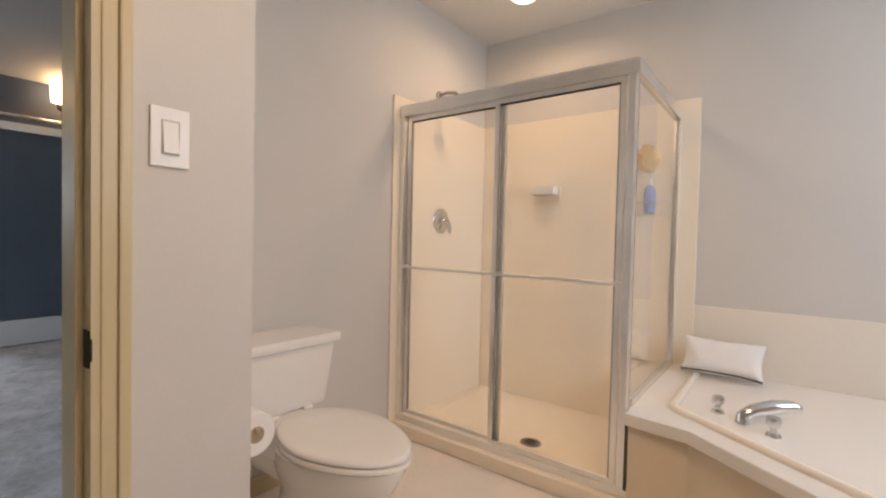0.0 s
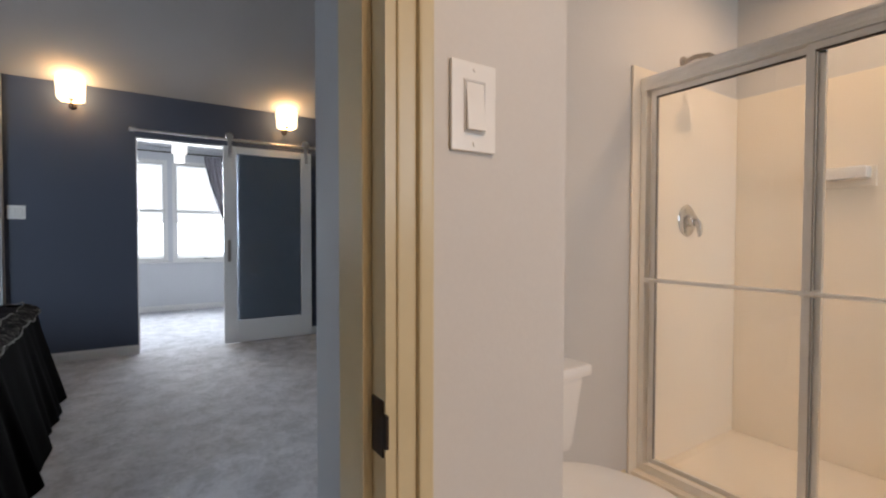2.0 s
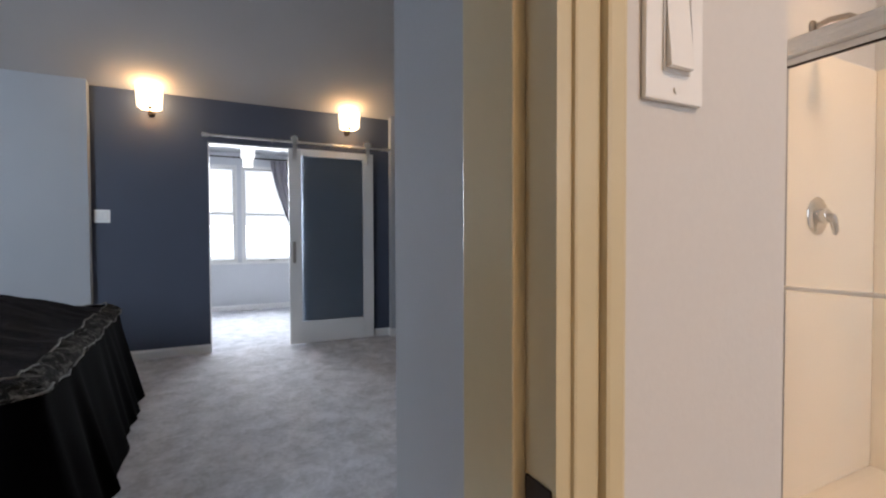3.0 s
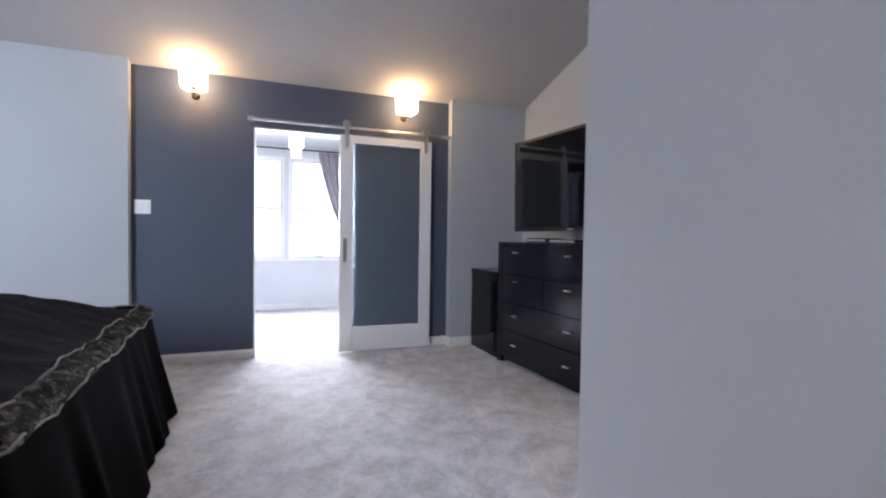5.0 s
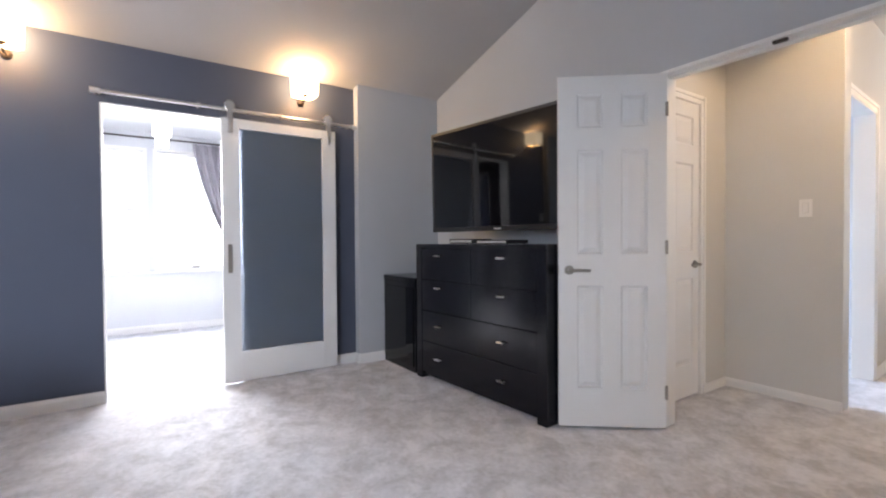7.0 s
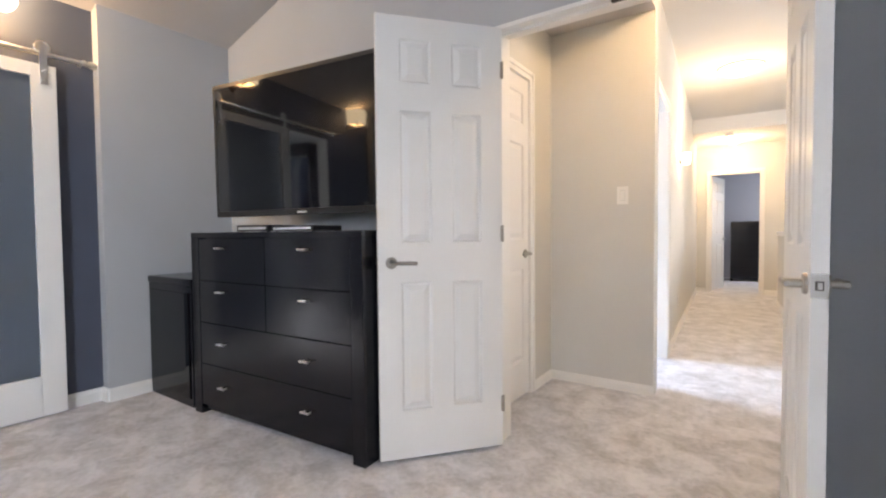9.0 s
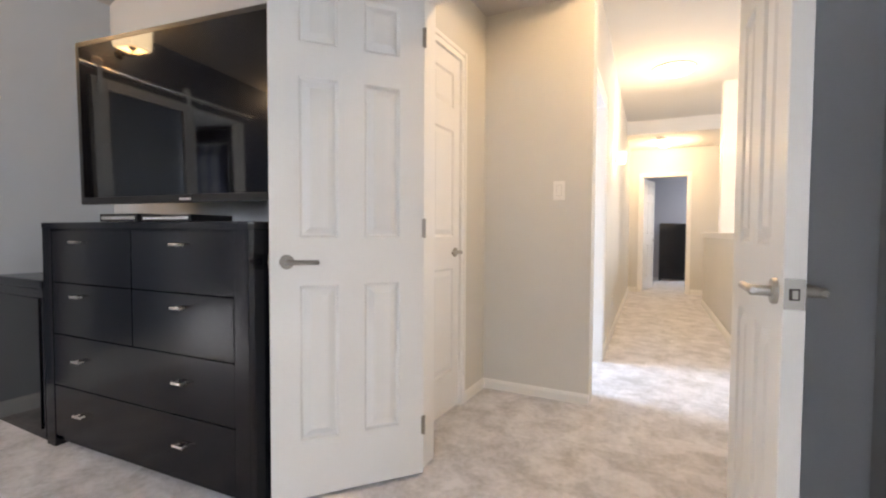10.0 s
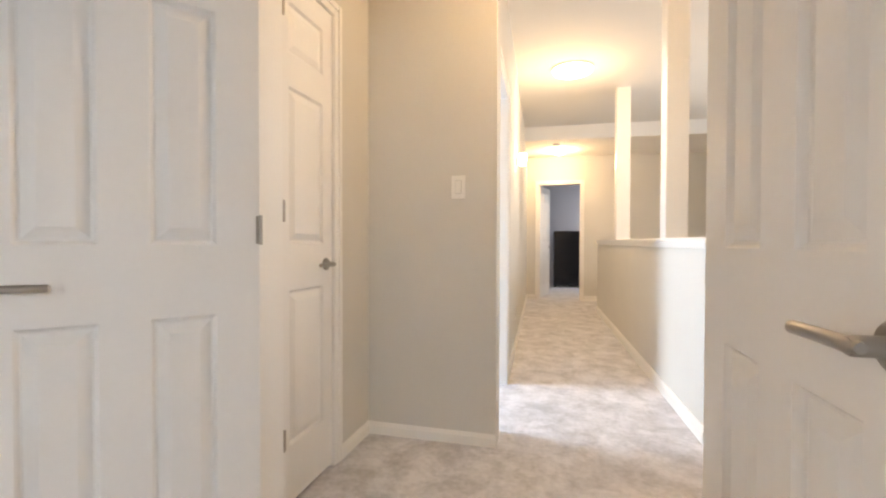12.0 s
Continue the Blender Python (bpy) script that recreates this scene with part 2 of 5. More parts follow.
def sweep_bm(points, radius, seg=10):
    """A round bar along a smooth run of points."""
    bm = bmesh.new()
    pts = [Vector(p) for p in points]
    rings = []
    for n, p in enumerate(pts):
        d = (pts[min(n + 1, len(pts) - 1)] - pts[max(n - 1, 0)]).normalized()
        q = d.to_track_quat("Z", "Y")
        r = radius[n] if isinstance(radius, (list, tuple)) else radius
        rings.append([bm.verts.new(p + q @ Vector((r * math.cos(2 * math.pi * k / seg), r * math.sin(2 * math.pi * k / seg), 0))) for k in range(seg)])
    for a, b in zip(rings, rings[1:]):
        for k in range(seg):
            bm.faces.new((a[k], a[(k + 1) % seg], b[(k + 1) % seg], b[k]))
    bm.faces.new(list(reversed(rings[0])))
    bm.faces.new(rings[-1])
    return bm


def grid_bm(nu, nv, fn):
    bm = bmesh.new()
    vs = [[bm.verts.new(fn(i / nu, j / nv)) for j in range(nv + 1)] for i in range(nu + 1)]
    for i in range(nu):
        for j in range(nv):
            bm.faces.new((vs[i][j], vs[i + 1][j], vs[i + 1][j + 1], vs[i][j + 1]))
    return bm


def mesh_of(name, bm, mat, smooth=False):
    bmesh.ops.recalc_face_normals(bm, faces=bm.faces)
    me = bpy.data.meshes.new(name)
    bm.to_mesh(me)
    bm.free()
    me.materials.append(mat)
    if smooth:
        me.shade_smooth()
        me.set_sharp_from_angle(angle=radians(40))
    return me


def part(name, bm, mat, parent=None, label="", smooth=True):
    ob = new(name, mesh_of(name, bm, mat, smooth))
    if parent is not None:
        ob.parent = parent
    if label:
        ob["label"] = label
    if smooth:
        # broad faces stay flat beside their rounded edges
        wn_mod = ob.modifiers.new("flat_faces", "WEIGHTED_NORMAL")
        wn_mod.mode, wn_mod.weight, wn_mod.keep_sharp = "FACE_AREA", 50, True
    return ob


def structure(name, bm, mat, label="", category=""):
    return tagged(part(name, bm, mat, smooth=False), label, category, kind="structure")


def thing(name, label, category, m=None, group="", kind=""):
    ob = new(name)
    ob.empty_display_size = 0.1
    if m is not None:
        ob.matrix_world = m
    return tagged(ob, label, category, group, kind)


def wall_x(name, xa, xb, y0, y1, z1, mat, holes=(), z0=0.0, label="", top=None):
    """A wall with its faces at x = xa and xb, with holes (y0, y1, z0, z1) right through it."""
    bm = bmesh.new()
    cuts = sorted({y0, y1, *[h[0] for h in holes], *[h[1] for h in holes]})
    for a, b in zip(cuts, cuts[1:]):
        inside = sorted([h for h in holes if h[0] <= a + 1e-6 and h[1] >= b - 1e-6], key=lambda h: h[2])
        low = z0
        for h in inside:
            if h[2] > low + 1e-6:
                box_bm(xa, xb, a, b, low, h[2], bm=bm)
            low = h[3]
        if low < z1:
            box_bm(xa, xb, a, b, low, z1, bm=bm)
    bmesh.ops.remove_doubles(bm, verts=bm.verts, dist=1e-5)
    return structure(name, bm, mat, label, "wall")


def wall_y(name, ya, yb, x0, x1, z1, mat, holes=(), z0=0.0, label=""):
    ob = wall_x(name, ya, yb, x0, x1, z1, mat, holes, z0, label)
    for v in ob.data.vertices:
        v.co.x, v.co.y = v.co.y, v.co.x
    ob.data.flip_normals()
    return ob


def gabled_wall(name, ya, yb, xs, mat, label, holes=()):
    """A wall along x whose top follows the sloped ceiling; holes (x0, x1, z1) stand on the floor."""
    bm = bmesh.new()
    cuts = sorted({*xs, *[h[0] for h in holes], *[h[1] for h in holes]})
    for a, b in zip(cuts, cuts[1:]):
        low = max([h[2] for h in holes if h[0] <= a + 1e-6 and h[1] >= b - 1e-6], default=0.0)
        r = bmesh.ops.create_cube(bm, size=1)
        for v in r["verts"]:
            x = a if v.co.x < 0 else b
            v.co = Vector((x, ya if v.co.y < 0 else yb, (roof(x) + 0.02) if v.co.z > 0 else low))
    return structure(name, bm, mat, label, "wall")


def roof(x):
    """Height of the bedroom's sloped ceiling."""
    return min(2.485 + 0.285 * (x + 4.72), 3.30)


def skirting(x0, y0, x1, y1, nx, ny, mat=None, h=0.085, name="baseboard"):
    """A baseboard along a wall's foot; (nx, ny) points into the room."""
    d = Vector((x1 - x0, y1 - y0, 0))
    n = Vector((nx, ny, 0))
    bm = bmesh.new()
    prof = [(0, 0), (0.014, 0), (0.014, h * 0.72), (0.010, h * 0.84), (0.006, h), (0, h)]
    ends = []
    for p in (Vector((x0, y0, 0)), Vector((x1, y1, 0))):
        ends.append([bm.verts.new(p + n * a + Vector((0, 0, z))) for a, z in prof])
    k = len(prof)
    for i in range(k):
        bm.faces.new((ends[0][i], ends[0][(i + 1) % k], ends[1][(i + 1) % k], ends[1][i]))
    bm.faces.new(ends[0])
    bm.faces.new(list(reversed(ends[1])))
    return structure(name, bm, mat or M_WHITE, "white painted baseboard along the foot of the wall", "baseboard")


def casing_x(x, side, y0, y1, top, mat, w=0.062, d=0.016, legs=(True, True), name="trim"):
    """Door casing round an opening in a wall whose face is at x; side is +1 or -1, the way it faces."""
    bm = bmesh.new()
    xa, xb = (x, x + side * d) if side > 0 else (x + side * d, x)
    xc, xd = (x, x + side * d * 0.6) if side > 0 else (x + side * d * 0.6, x)
    for use, ya, yb, out in ((legs[0], y0 - w, y0, -1), (legs[1], y1, y1 + w, 1)):
        if use:
            ym = ya + w * 0.45 if out < 0 else yb - w * 0.45
            box_bm(xa, xb, min(ya, ym) if out < 0 else ym, ym if out < 0 else yb, 0, top + w, bevel=0.004, bm=bm)
            box_bm(xc, xd, ym if out < 0 else ya, yb if out < 0 else ym, 0, top + w * 0.5, bevel=0.003, bm=bm)
    box_bm(xa, xb, y0 - w * 0.4, y1 + w * 0.4, top + w * 0.55, top + w, bevel=0.004, bm=bm)
    box_bm(xc, xd, y0 + 0.001, y1 - 0.001, top, top + w * 0.55, bevel=0.003, bm=bm)
    return structure(name, bm, mat, "painted door casing round the opening", "trim")


def casing_y(y, side, x0, x1, top, mat, w=0.062, d=0.016, legs=(True, True), name="trim"):
    ob = casing_x(y, side, x0, x1, top, mat, w, d, legs, name)
    for v in ob.data.vertices:
        v.co.x, v.co.y = v.co.y, v.co.x
    ob.data.flip_normals()
    return ob


# ---- structure: floors ----
FLOOR = structure("floor", box_bm(-7.75, 1.9, -3.2, 13.5, -0.12, 0.0), M_CARPET, "plush grey carpet with brushed patches", "carpet")
structure("floor_bathroom", box_bm(-0.84, 2.6, -1.6, 3.17, 0.0, 0.008), M_TILE, "beige vinyl bathroom floor", "floor")

# ---- bedroom shell ----
BLUE_X, GREY_X = -4.785, -4.70
OPEN_Y0, OPEN_Y1, OPEN_TOP = 0.360, 1.252, 2.052
wall_x("wall_west", -4.91, BLUE_X, -0.56, 2.20, 2.52, M_BLUE, holes=[(OPEN_Y0, OPEN_Y1, 0.0, OPEN_TOP)], label="slate blue accent wall set back between grey piers")
wall_x("wall_west_pier_1", -4.91, GREY_X, -3.1, -0.56, 2.54, M_GREY, label="light grey painted wall")
wall_x("wall_west_pier_2", -4.91, GREY_X, 2.20, 3.05, 2.54, M_GREY, label="light grey painted wall")
DX0, DX1, DTOP = -2.385, -1.185, 2.05
gabled_wall("wall_north", 3.05, 3.17, [-4.91, -3.0, -1.86, -0.905], M_GREY, "grey wall with a double doorway under the sloped ceiling", holes=[(DX0, DX1, DTOP)])
gabled_wall("wall_south", -3.22, -3.1, [-4.91, -1.86, 0.0], M_GREY, "grey bedroom wall")
wall_x("wall_partition", -0.905, -0.84, 0.87, 3.29, 3.35, M_GREY, label="grey wall between bedroom and bathroom")
wall_y("wall_passage", 0.87, 1.0, -0.84, -0.094, 3.35, M_GREY, label="grey wall beside the bathroom door")
wall_x("wall_bath_door", -0.200, -0.094, -1.72, 0.87, 3.35, M_GREY, holes=[(-0.096, 0.709, 0.0, 2.05)], label="wall with the bathroom doorway")
# the opening is assumed, out of view, made for the bedroom lamp
wall_x("wall_bedroom_east", -0.200, -0.099, -3.22, -1.72, 3.35, M_GREY, holes=[(-2.9, -1.8, 1.05, 2.5)], label="grey bedroom wall")
bm = bmesh.new()
for xa, xb in ((-4.91, -1.860), (-1.860, -0.094)):
    r = bmesh.ops.create_cube(bm, size=1)
    for v in r["verts"]:
        x = xa if v.co.x < 0 else xb
        v.co = Vector((x, -3.22 if v.co.y < 0 else 3.17, roof(x) + (0.12 if v.co.z > 0 else 0)))
structure("ceiling", bm, M_CEIL_DIM, "sloped white bedroom ceiling", "ceiling")

# bathroom faces and shell
structure("wall_bath_west_lining", box_bm(-0.094, -0.090, 0.709, 1.0, 0.008, 2.44), M_BATH, "lavender grey bathroom wall", "wall")
structure("wall_bath_west_lining", box_bm(-0.094, -0.090, -1.6, -0.096, 0.008, 2.44), M_BATH, "lavender grey bathroom wall", "wall")
structure("wall_bath_west_lining", box_bm(-0.094, -0.090, -0.096, 0.709, 2.05, 2.44), M_BATH, "lavender grey bathroom wall", "wall")
structure("wall_toilet_south", box_bm(-0.836, -0.091, 1.0, 1.004, 0.008, 2.44), M_BATH, "lavender grey bathroom wall", "wall")
structure("wall_toilet_west", box_bm(-0.84, -0.836, 1.0, 3.17, 0.008, 2.44), M_BATH, "lavender grey bathroom wall", "wall")
wall_y("wall_bath_north", 3.17, 3.29, -0.84, 2.6, 2.6, M_BATH, label="lavender grey bathroom wall over the tub")
wall_x("wall_bath_east", 2.6, 2.72, -1.72, 3.29, 2.6, M_BATH, holes=[(1.45, 2.65, 1.2, 2.25)], label="bathroom wall with a window over the tub")
wall_y("wall_bath_south", -1.72, -1.6, -0.094, 2.6, 2.6, M_BATH, label="lavender grey bathroom wall")
structure("ceiling_bathroom", box_bm(-0.836, 2.6, -1.6, 3.17, 2.44, 2.56), M_CEILW, "white bathroom ceiling", "ceiling")

# bathroom door frame
JX0, JX1 = -0.208, -0.084
bm = box_bm(JX0, JX1, 0.697, 0.711, 0, 2.062)
box_bm(JX0, JX1, -0.098, -0.084, 0, 2.062, bm=bm)
box_bm(JX0, JX1, -0.084, 0.697, 2.045, 2.062, bm=bm)
structure("door_frame", bm, M_WARM_TRIM, "bathroom door jamb, its colour tinted as warm lit", "door frame")
structure("door_stop", box_bm(-0.204, -0.121, 0.684, 0.697, 0, 2.044, bevel=0.002), M_WARM_TRIM, "door stop, its colour tinted as warm lit", "trim")
casing_x(-0.090, 1, -0.096, 0.711, 2.05, M_WARM_TRIM, w=0.047)
casing_x(-0.200, -1, -0.096, 0.711, 2.05, M_WHITE)

# ---- bedroom doorway and hall ----
bm = box_bm(DX0 - 0.002, DX0 + 0.016, 3.045, 3.185, 0, DTOP)
box_bm(DX1 - 0.016, DX1 + 0.002, 3.045, 3.185, 0, DTOP, bm=bm)
box_bm(DX0 + 0.016, DX1 - 0.016, 3.045, 3.185, DTOP - 0.016, DTOP + 0.002, bm=bm)
box_bm(DX0 + 0.016, DX1 - 0.016, 3.10, 3.135, DTOP - 0.028, DTOP - 0.016, bm=bm)
structure("door_frame", bm, M_WHITE, "white frame of the double doorway", "door frame")
wall_x("wall_hall_west", -2.66, -2.54, 3.17, 4.31, 2.8, M_HALL, holes=[(3.40, 3.815, 0.0, 2.04)], label="pale hall wall with a narrow closet door")
wall_y("wall_hall_north", 4.19, 4.31, -2.54, -1.855, 2.8, M_HALL, label="pale grey hall wall with a light switch")
casing_x(-2.54, 1, 3.40, 3.815, 2.03, M_WHITE, w=0.058)
bm = box_bm(-2.655, -2.537, 3.392, 3.404, 0, 2.042)
box_bm(-2.655, -2.537, 3.811, 3.823, 0, 2.042, bm=bm)
box_bm(-2.655, -2.537, 3.404, 3.811, 2.028, 2.042, bm=bm)
structure("door_frame", bm, M_WHITE, "white closet door frame", "door frame")
wall_x("wall_closet_back", -3.3, -3.2, 3.17, 4.31, 2.8, M_HALL, label="closet wall")

# the long hall runs off at a slight angle
HALL = pose(-1.845, 4.13, 0, 0, 0, 2.9)


def in_hall(ob):
    ob.data.transform(HALL)
    return ob


CEIL_H = 2.70
in_hall(wall_x("wall_hall_left", -0.15, -0.03, 0.185, 6.0, CEIL_H, M_HALL, holes=[(0.26, 1.06, 0.0, 2.04)], label="cream-lit hall wall with a side doorway"))
in_hall(wall_y("wall_hall_end", 6.0, 6.12, -0.6, 3.4, 2.95, M_HALL, holes=[(0.18, 0.88, 0.0, 2.03)], label="pale wall at the end of the hall"))
# window hole added out of view for the stairwell fill
in_hall(wall_x("wall_stairs", 3.3, 3.42, -0.80, 6.0, 2.95, M_HALL, holes=[(1.2, 3.2, 1.4, 2.6)], label="pale stairwell wall"))
in_hall(wall_y("wall_stairs_south", -0.80, -0.70, 0.75, 3.3, 2.95, M_HALL, label="pale stairwell wall"))
in_hall(structure("half_wall", box_bm(1.02, 1.14, -0.70, 4.75, 0, 1.02), M_HALL, "low painted half wall along the stairwell", "half wall"))
in_hall(structure("half_wall_return", box_bm(1.14, 2.3, 4.63, 4.75, 0, 1.02), M_HALL, "low painted half wall at the stairhead", "half wall"))
bm = box_bm(0.995, 1.165, -0.70, 4.775, 1.02, 1.045, bevel=0.006)
box_bm(1.005, 1.02, -0.70, 4.76, 0.985, 1.02, bevel=0.003, bm=bm)
in_hall(structure("half_wall_cap", bm, M_WHITE, "white wooden cap on the half wall", "trim"))
in_hall(structure("ceiling_hall_soffit", box_bm(-0.03, 3.3, 4.62, 6.0, 2.50, CEIL_H), M_CEILW, "lowered white ceiling at the end of the hall", "ceiling"))
in_hall(structure("ceiling_hall", box_bm(-1.3, 3.42, -0.80, 6.0, CEIL_H, CEIL_H + 0.12), M_CEILW, "white hall ceiling", "ceiling"))
for v in (1.13, 3.12):
    bm = box_bm(1.01, 1.15, v - 0.07, v + 0.07, 1.045, CEIL_H, bevel=0.006)
    in_hall(structure("column", bm, M_WHITE, "square white post standing on the half wall", "column"))
for u0, v0, u1, v1, nx, ny in ((-0.03, 1.125, -0.03, 5.98, 1, 0), (1.02, -0.70, 1.02, 4.75, -1, 0), (-0.03, 6.0, 0.11, 6.0, 0, -1), (0.95, 6.0, 3.3, 6.0, 0, -1)):
    in_hall(skirting(u0, v0, u1, v1, nx, ny, h=0.085))
in_hall(casing_x(-0.03, 1, 0.26, 1.06, 2.04, M_WHITE))
in_hall(casing_y(6.0, -1, 0.18, 0.88, 2.03, M_WHITE))
bm = box_bm(-0.155, -0.025, 0.248, 0.262, 0, 2.045)
box_bm(-0.155, -0.025, 1.058, 1.072, 0, 2.045, bm=bm)
box_bm(-0.155, -0.025, 0.262, 1.058, 2.03, 2.045, bm=bm)
in_hall(structure("door_frame", bm, M_WHITE, "white frame of the side doorway", "door frame"))
bm = box_bm(0.168, 0.182, 5.995, 6.125, 0, 2.035)
box_bm(0.878, 0.892, 5.995, 6.125, 0, 2.035, bm=bm)
box_bm(0.182, 0.878, 5.995, 6.125, 2.02, 2.035, bm=bm)
in_hall(structure("door_frame", bm, M_WHITE, "white frame of the far doorway", "door frame"))
# side room and far room
in_hall(wall_x("wall_side_room", -3.1, -3.0, -0.3, 3.0, CEIL_H, M_SUN, holes=[(0.0, 1.4, 0.7, 2.1)], label="pale wall of the side room with a window"))
in_hall(wall_y("wall_side_room_north", 2.9, 3.0, -3.0, -0.15, CEIL_H, M_SUN, label="pale wall of the side room"))
in_hall(wall_y("wall_side_room_south", -0.3, -0.2, -3.0, -1.5, CEIL_H, M_SUN, label="pale wall of the side room"))
in_hall(structure("ceiling_side_room", box_bm(-3.1, -0.15, 0.13, 3.0, 2.44, 2.55), M_CEIL_DIM, "white ceiling of the side room", "ceiling"))
M_FAR = material("far_room_paint", (0.42, 0.42, 0.47), 0.7, vary=0.03, scale=2, fine=150, bump=0.1)
in_hall(wall_y("wall_far_room", 9.0, 9.1, -1.6, 3.4, 2.6, M_FAR, label="lavender grey wall of the far room"))
in_hall(wall_x("wall_far_room_west", -1.6, -1.5, 6.12, 9.0, 2.6, M_FAR, label="lavender grey wall of the far room"))
in_hall(wall_x("wall_far_room_east", 2.9, 3.0, 6.12, 9.0, 2.6, M_FAR, label="lavender grey wall of the far room"))
in_hall(structure("ceiling_far_room", box_bm(-1.6, 3.0, 6.12, 9.0, 2.44, 2.55), M_CEIL_DIM, "white ceiling of the far room", "ceiling"))
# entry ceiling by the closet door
structure("ceiling_entry", box_bm(-2.54, -1.855, 3.17, 4.19, 2.44, 2.55), M_CEIL_DIM, "white ceiling over the hall entry", "ceiling")

# baseboards of bedroom, entry and bathroom
skirting(BLUE_X, -0.56, BLUE_X, OPEN_Y0 - 0.0, 1, 0)
skirting(BLUE_X, OPEN_Y1, BLUE_X, 2.20, 1, 0)
skirting(GREY_X, -3.1, GREY_X, -0.56, 1, 0)
skirting(GREY_X, 2.20, GREY_X, 3.05, 1, 0)
skirting(BLUE_X, 2.20, GREY_X, 2.20, 0, -1)
skirting(BLUE_X, -0.56, GREY_X, -0.56, 0, 1)
skirting(GREY_X, 3.05, DX0, 3.05, 0, -1)
skirting(-0.905, 0.87, -0.905, 3.05, -1, 0)
skirting(-0.905, 0.87, -0.29, 0.87, 0, -1)
skirting(-2.54, 3.88, -2.54, 4.19, 1, 0, h=0.062)
skirting(-2.54, 4.19, -1.855, 4.19, 0, -1, h=0.062)
skirting(-0.836, 1.004, -0.836, 2.22, 1, 0, M_WARM_TRIM)

# ---- sunroom beyond the sliding door ----
SX = -7.55
WINS = [(-1.20, -0.27), (-0.21, 0.690), (0.75, 1.65), (1.71, 2.62)]
wall_x("wall_sunroom_west", SX - 0.14, SX, -1.7, 3.0, 2.6, M_SUN, holes=[(a, b, 0.745, 2.255) for a, b in WINS], label="white sunroom wall with a row of sash windows")
wall_y("wall_sunroom_south", -1.82, -1.7, SX, -4.91, 2.6, M_SUN, label="white sunroom wall")
wall_y("wall_sunroom_north", 3.0, 3.12, SX, -4.91, 2.6, M_SUN, label="white sunroom wall")
structure("wall_sunroom_east_lining", box_bm(-4.914, -4.91, -1.7, OPEN_Y0, 0, 2.44), M_SUN, "white sunroom wall", "wall")
structure("wall_sunroom_east_lining", box_bm(-4.914, -4.91, OPEN_Y1, 3.0, 0, 2.44), M_SUN, "white sunroom wall", "wall")
structure("wall_sunroom_east_lining", box_bm(-4.914, -4.91, OPEN_Y0, OPEN_Y1, OPEN_TOP, 2.44), M_SUN, "white sunroom wall", "wall")
structure("ceiling_sunroom", box_bm(SX, -4.91, -1.7, 3.0, 2.44, 2.56), M_SUN, "white sunroom ceiling", "ceiling")
bm = box_bm(-4.912, BLUE_X - 0.001, OPEN_Y0 - 0.001, OPEN_Y0 + 0.012, 0, OPEN_TOP)
box_bm(-4.912, BLUE_X - 0.001, OPEN_Y1 - 0.012, OPEN_Y1 + 0.001, 0, OPEN_TOP, bm=bm)
box_bm(-4.912, BLUE_X - 0.001, OPEN_Y0 + 0.012, OPEN_Y1 - 0.012, OPEN_TOP - 0.012, OPEN_TOP + 0.001, bm=bm)
structure("door_frame", bm, M_WHITE, "white lining of the sliding door opening", "door frame")
skirting(SX, -1.7, SX, 3.0, 1, 0)


def sash_window(n, x, y0, y1, z0, z1):
    """Double-hung window: frame, two sashes with panes, a sill and locks."""
    w = thing(f"window_{n}", "white double-hung window, bright with daylight", "window", kind="structure")
    e = 0.036
    bm = box_bm(x - 0.12, x - 0.01, y0, y0 + 0.03, z0, z1)
    box_bm(x - 0.12, x - 0.01, y1 - 0.03, y1, z0, z1, bm=bm)
    box_bm(x - 0.12, x - 0.01, y0 + 0.03, y1 - 0.03, z1 - 0.03, z1, bm=bm)
    box_bm(x - 0.12, x - 0.01, y0 + 0.03, y1 - 0.03, z0, z0 + 0.02, bm=bm)
    part("window_frame", bm, M_WHITE, w, smooth=False)
    mid = (z0 + z1) / 2
    for name, xa, za, zb in (("lower_sash", x - 0.055, z0 + 0.02, mid + 0.02), ("upper_sash", x - 0.095, mid - 0.02, z1 - 0.03)):
        bm = box_bm(xa, xa + 0.035, y0 + 0.03, y0 + 0.03 + e, za, zb, bevel=0.003)
        box_bm(xa, xa + 0.035, y1 - 0.03 - e, y1 - 0.03, za, zb, bevel=0.003, bm=bm)
        box_bm(xa, xa + 0.035, y0 + 0.03 + e, y1 - 0.03 - e, zb - e, zb, bevel=0.003, bm=bm)
        box_bm(xa, xa + 0.035, y0 + 0.03 + e, y1 - 0.03 - e, za, za + e, bevel=0.003, bm=bm)
        s = part(name, bm, M_WHITE, w, smooth=False)
        p = part("pane", box_bm(xa + 0.014, xa + 0.019, y0 + 0.03 + e, y1 - 0.03 - e, za + e, zb - e), M_GLASS, s, smooth=False)
        p.visible_shadow = False
    part("window_sill", box_bm(x - 0.01, x + 0.055, y0 - 0.027, y1 + 0.027, z0 - 0.025, z0, bevel=0.006), M_WHITE, w)
    part("sash_lift", box_bm(x - 0.02, x - 0.004, (y0 + y1) / 2 - 0.04, (y0 + y1) / 2 + 0.04, z0 + 0.03, z0 + 0.045, bevel=0.003), M_BRONZE, w)
    return w


for n, (a, b) in enumerate(WINS):
    sash_window(n + 1, SX, a, b, 0.745, 2.255)
M_OUT = material("bright_overcast_sky", (0.93, 0.96, 1.0), 1.0, vary=0.02, scale=0.2, bump=0.0, emit=2.4)
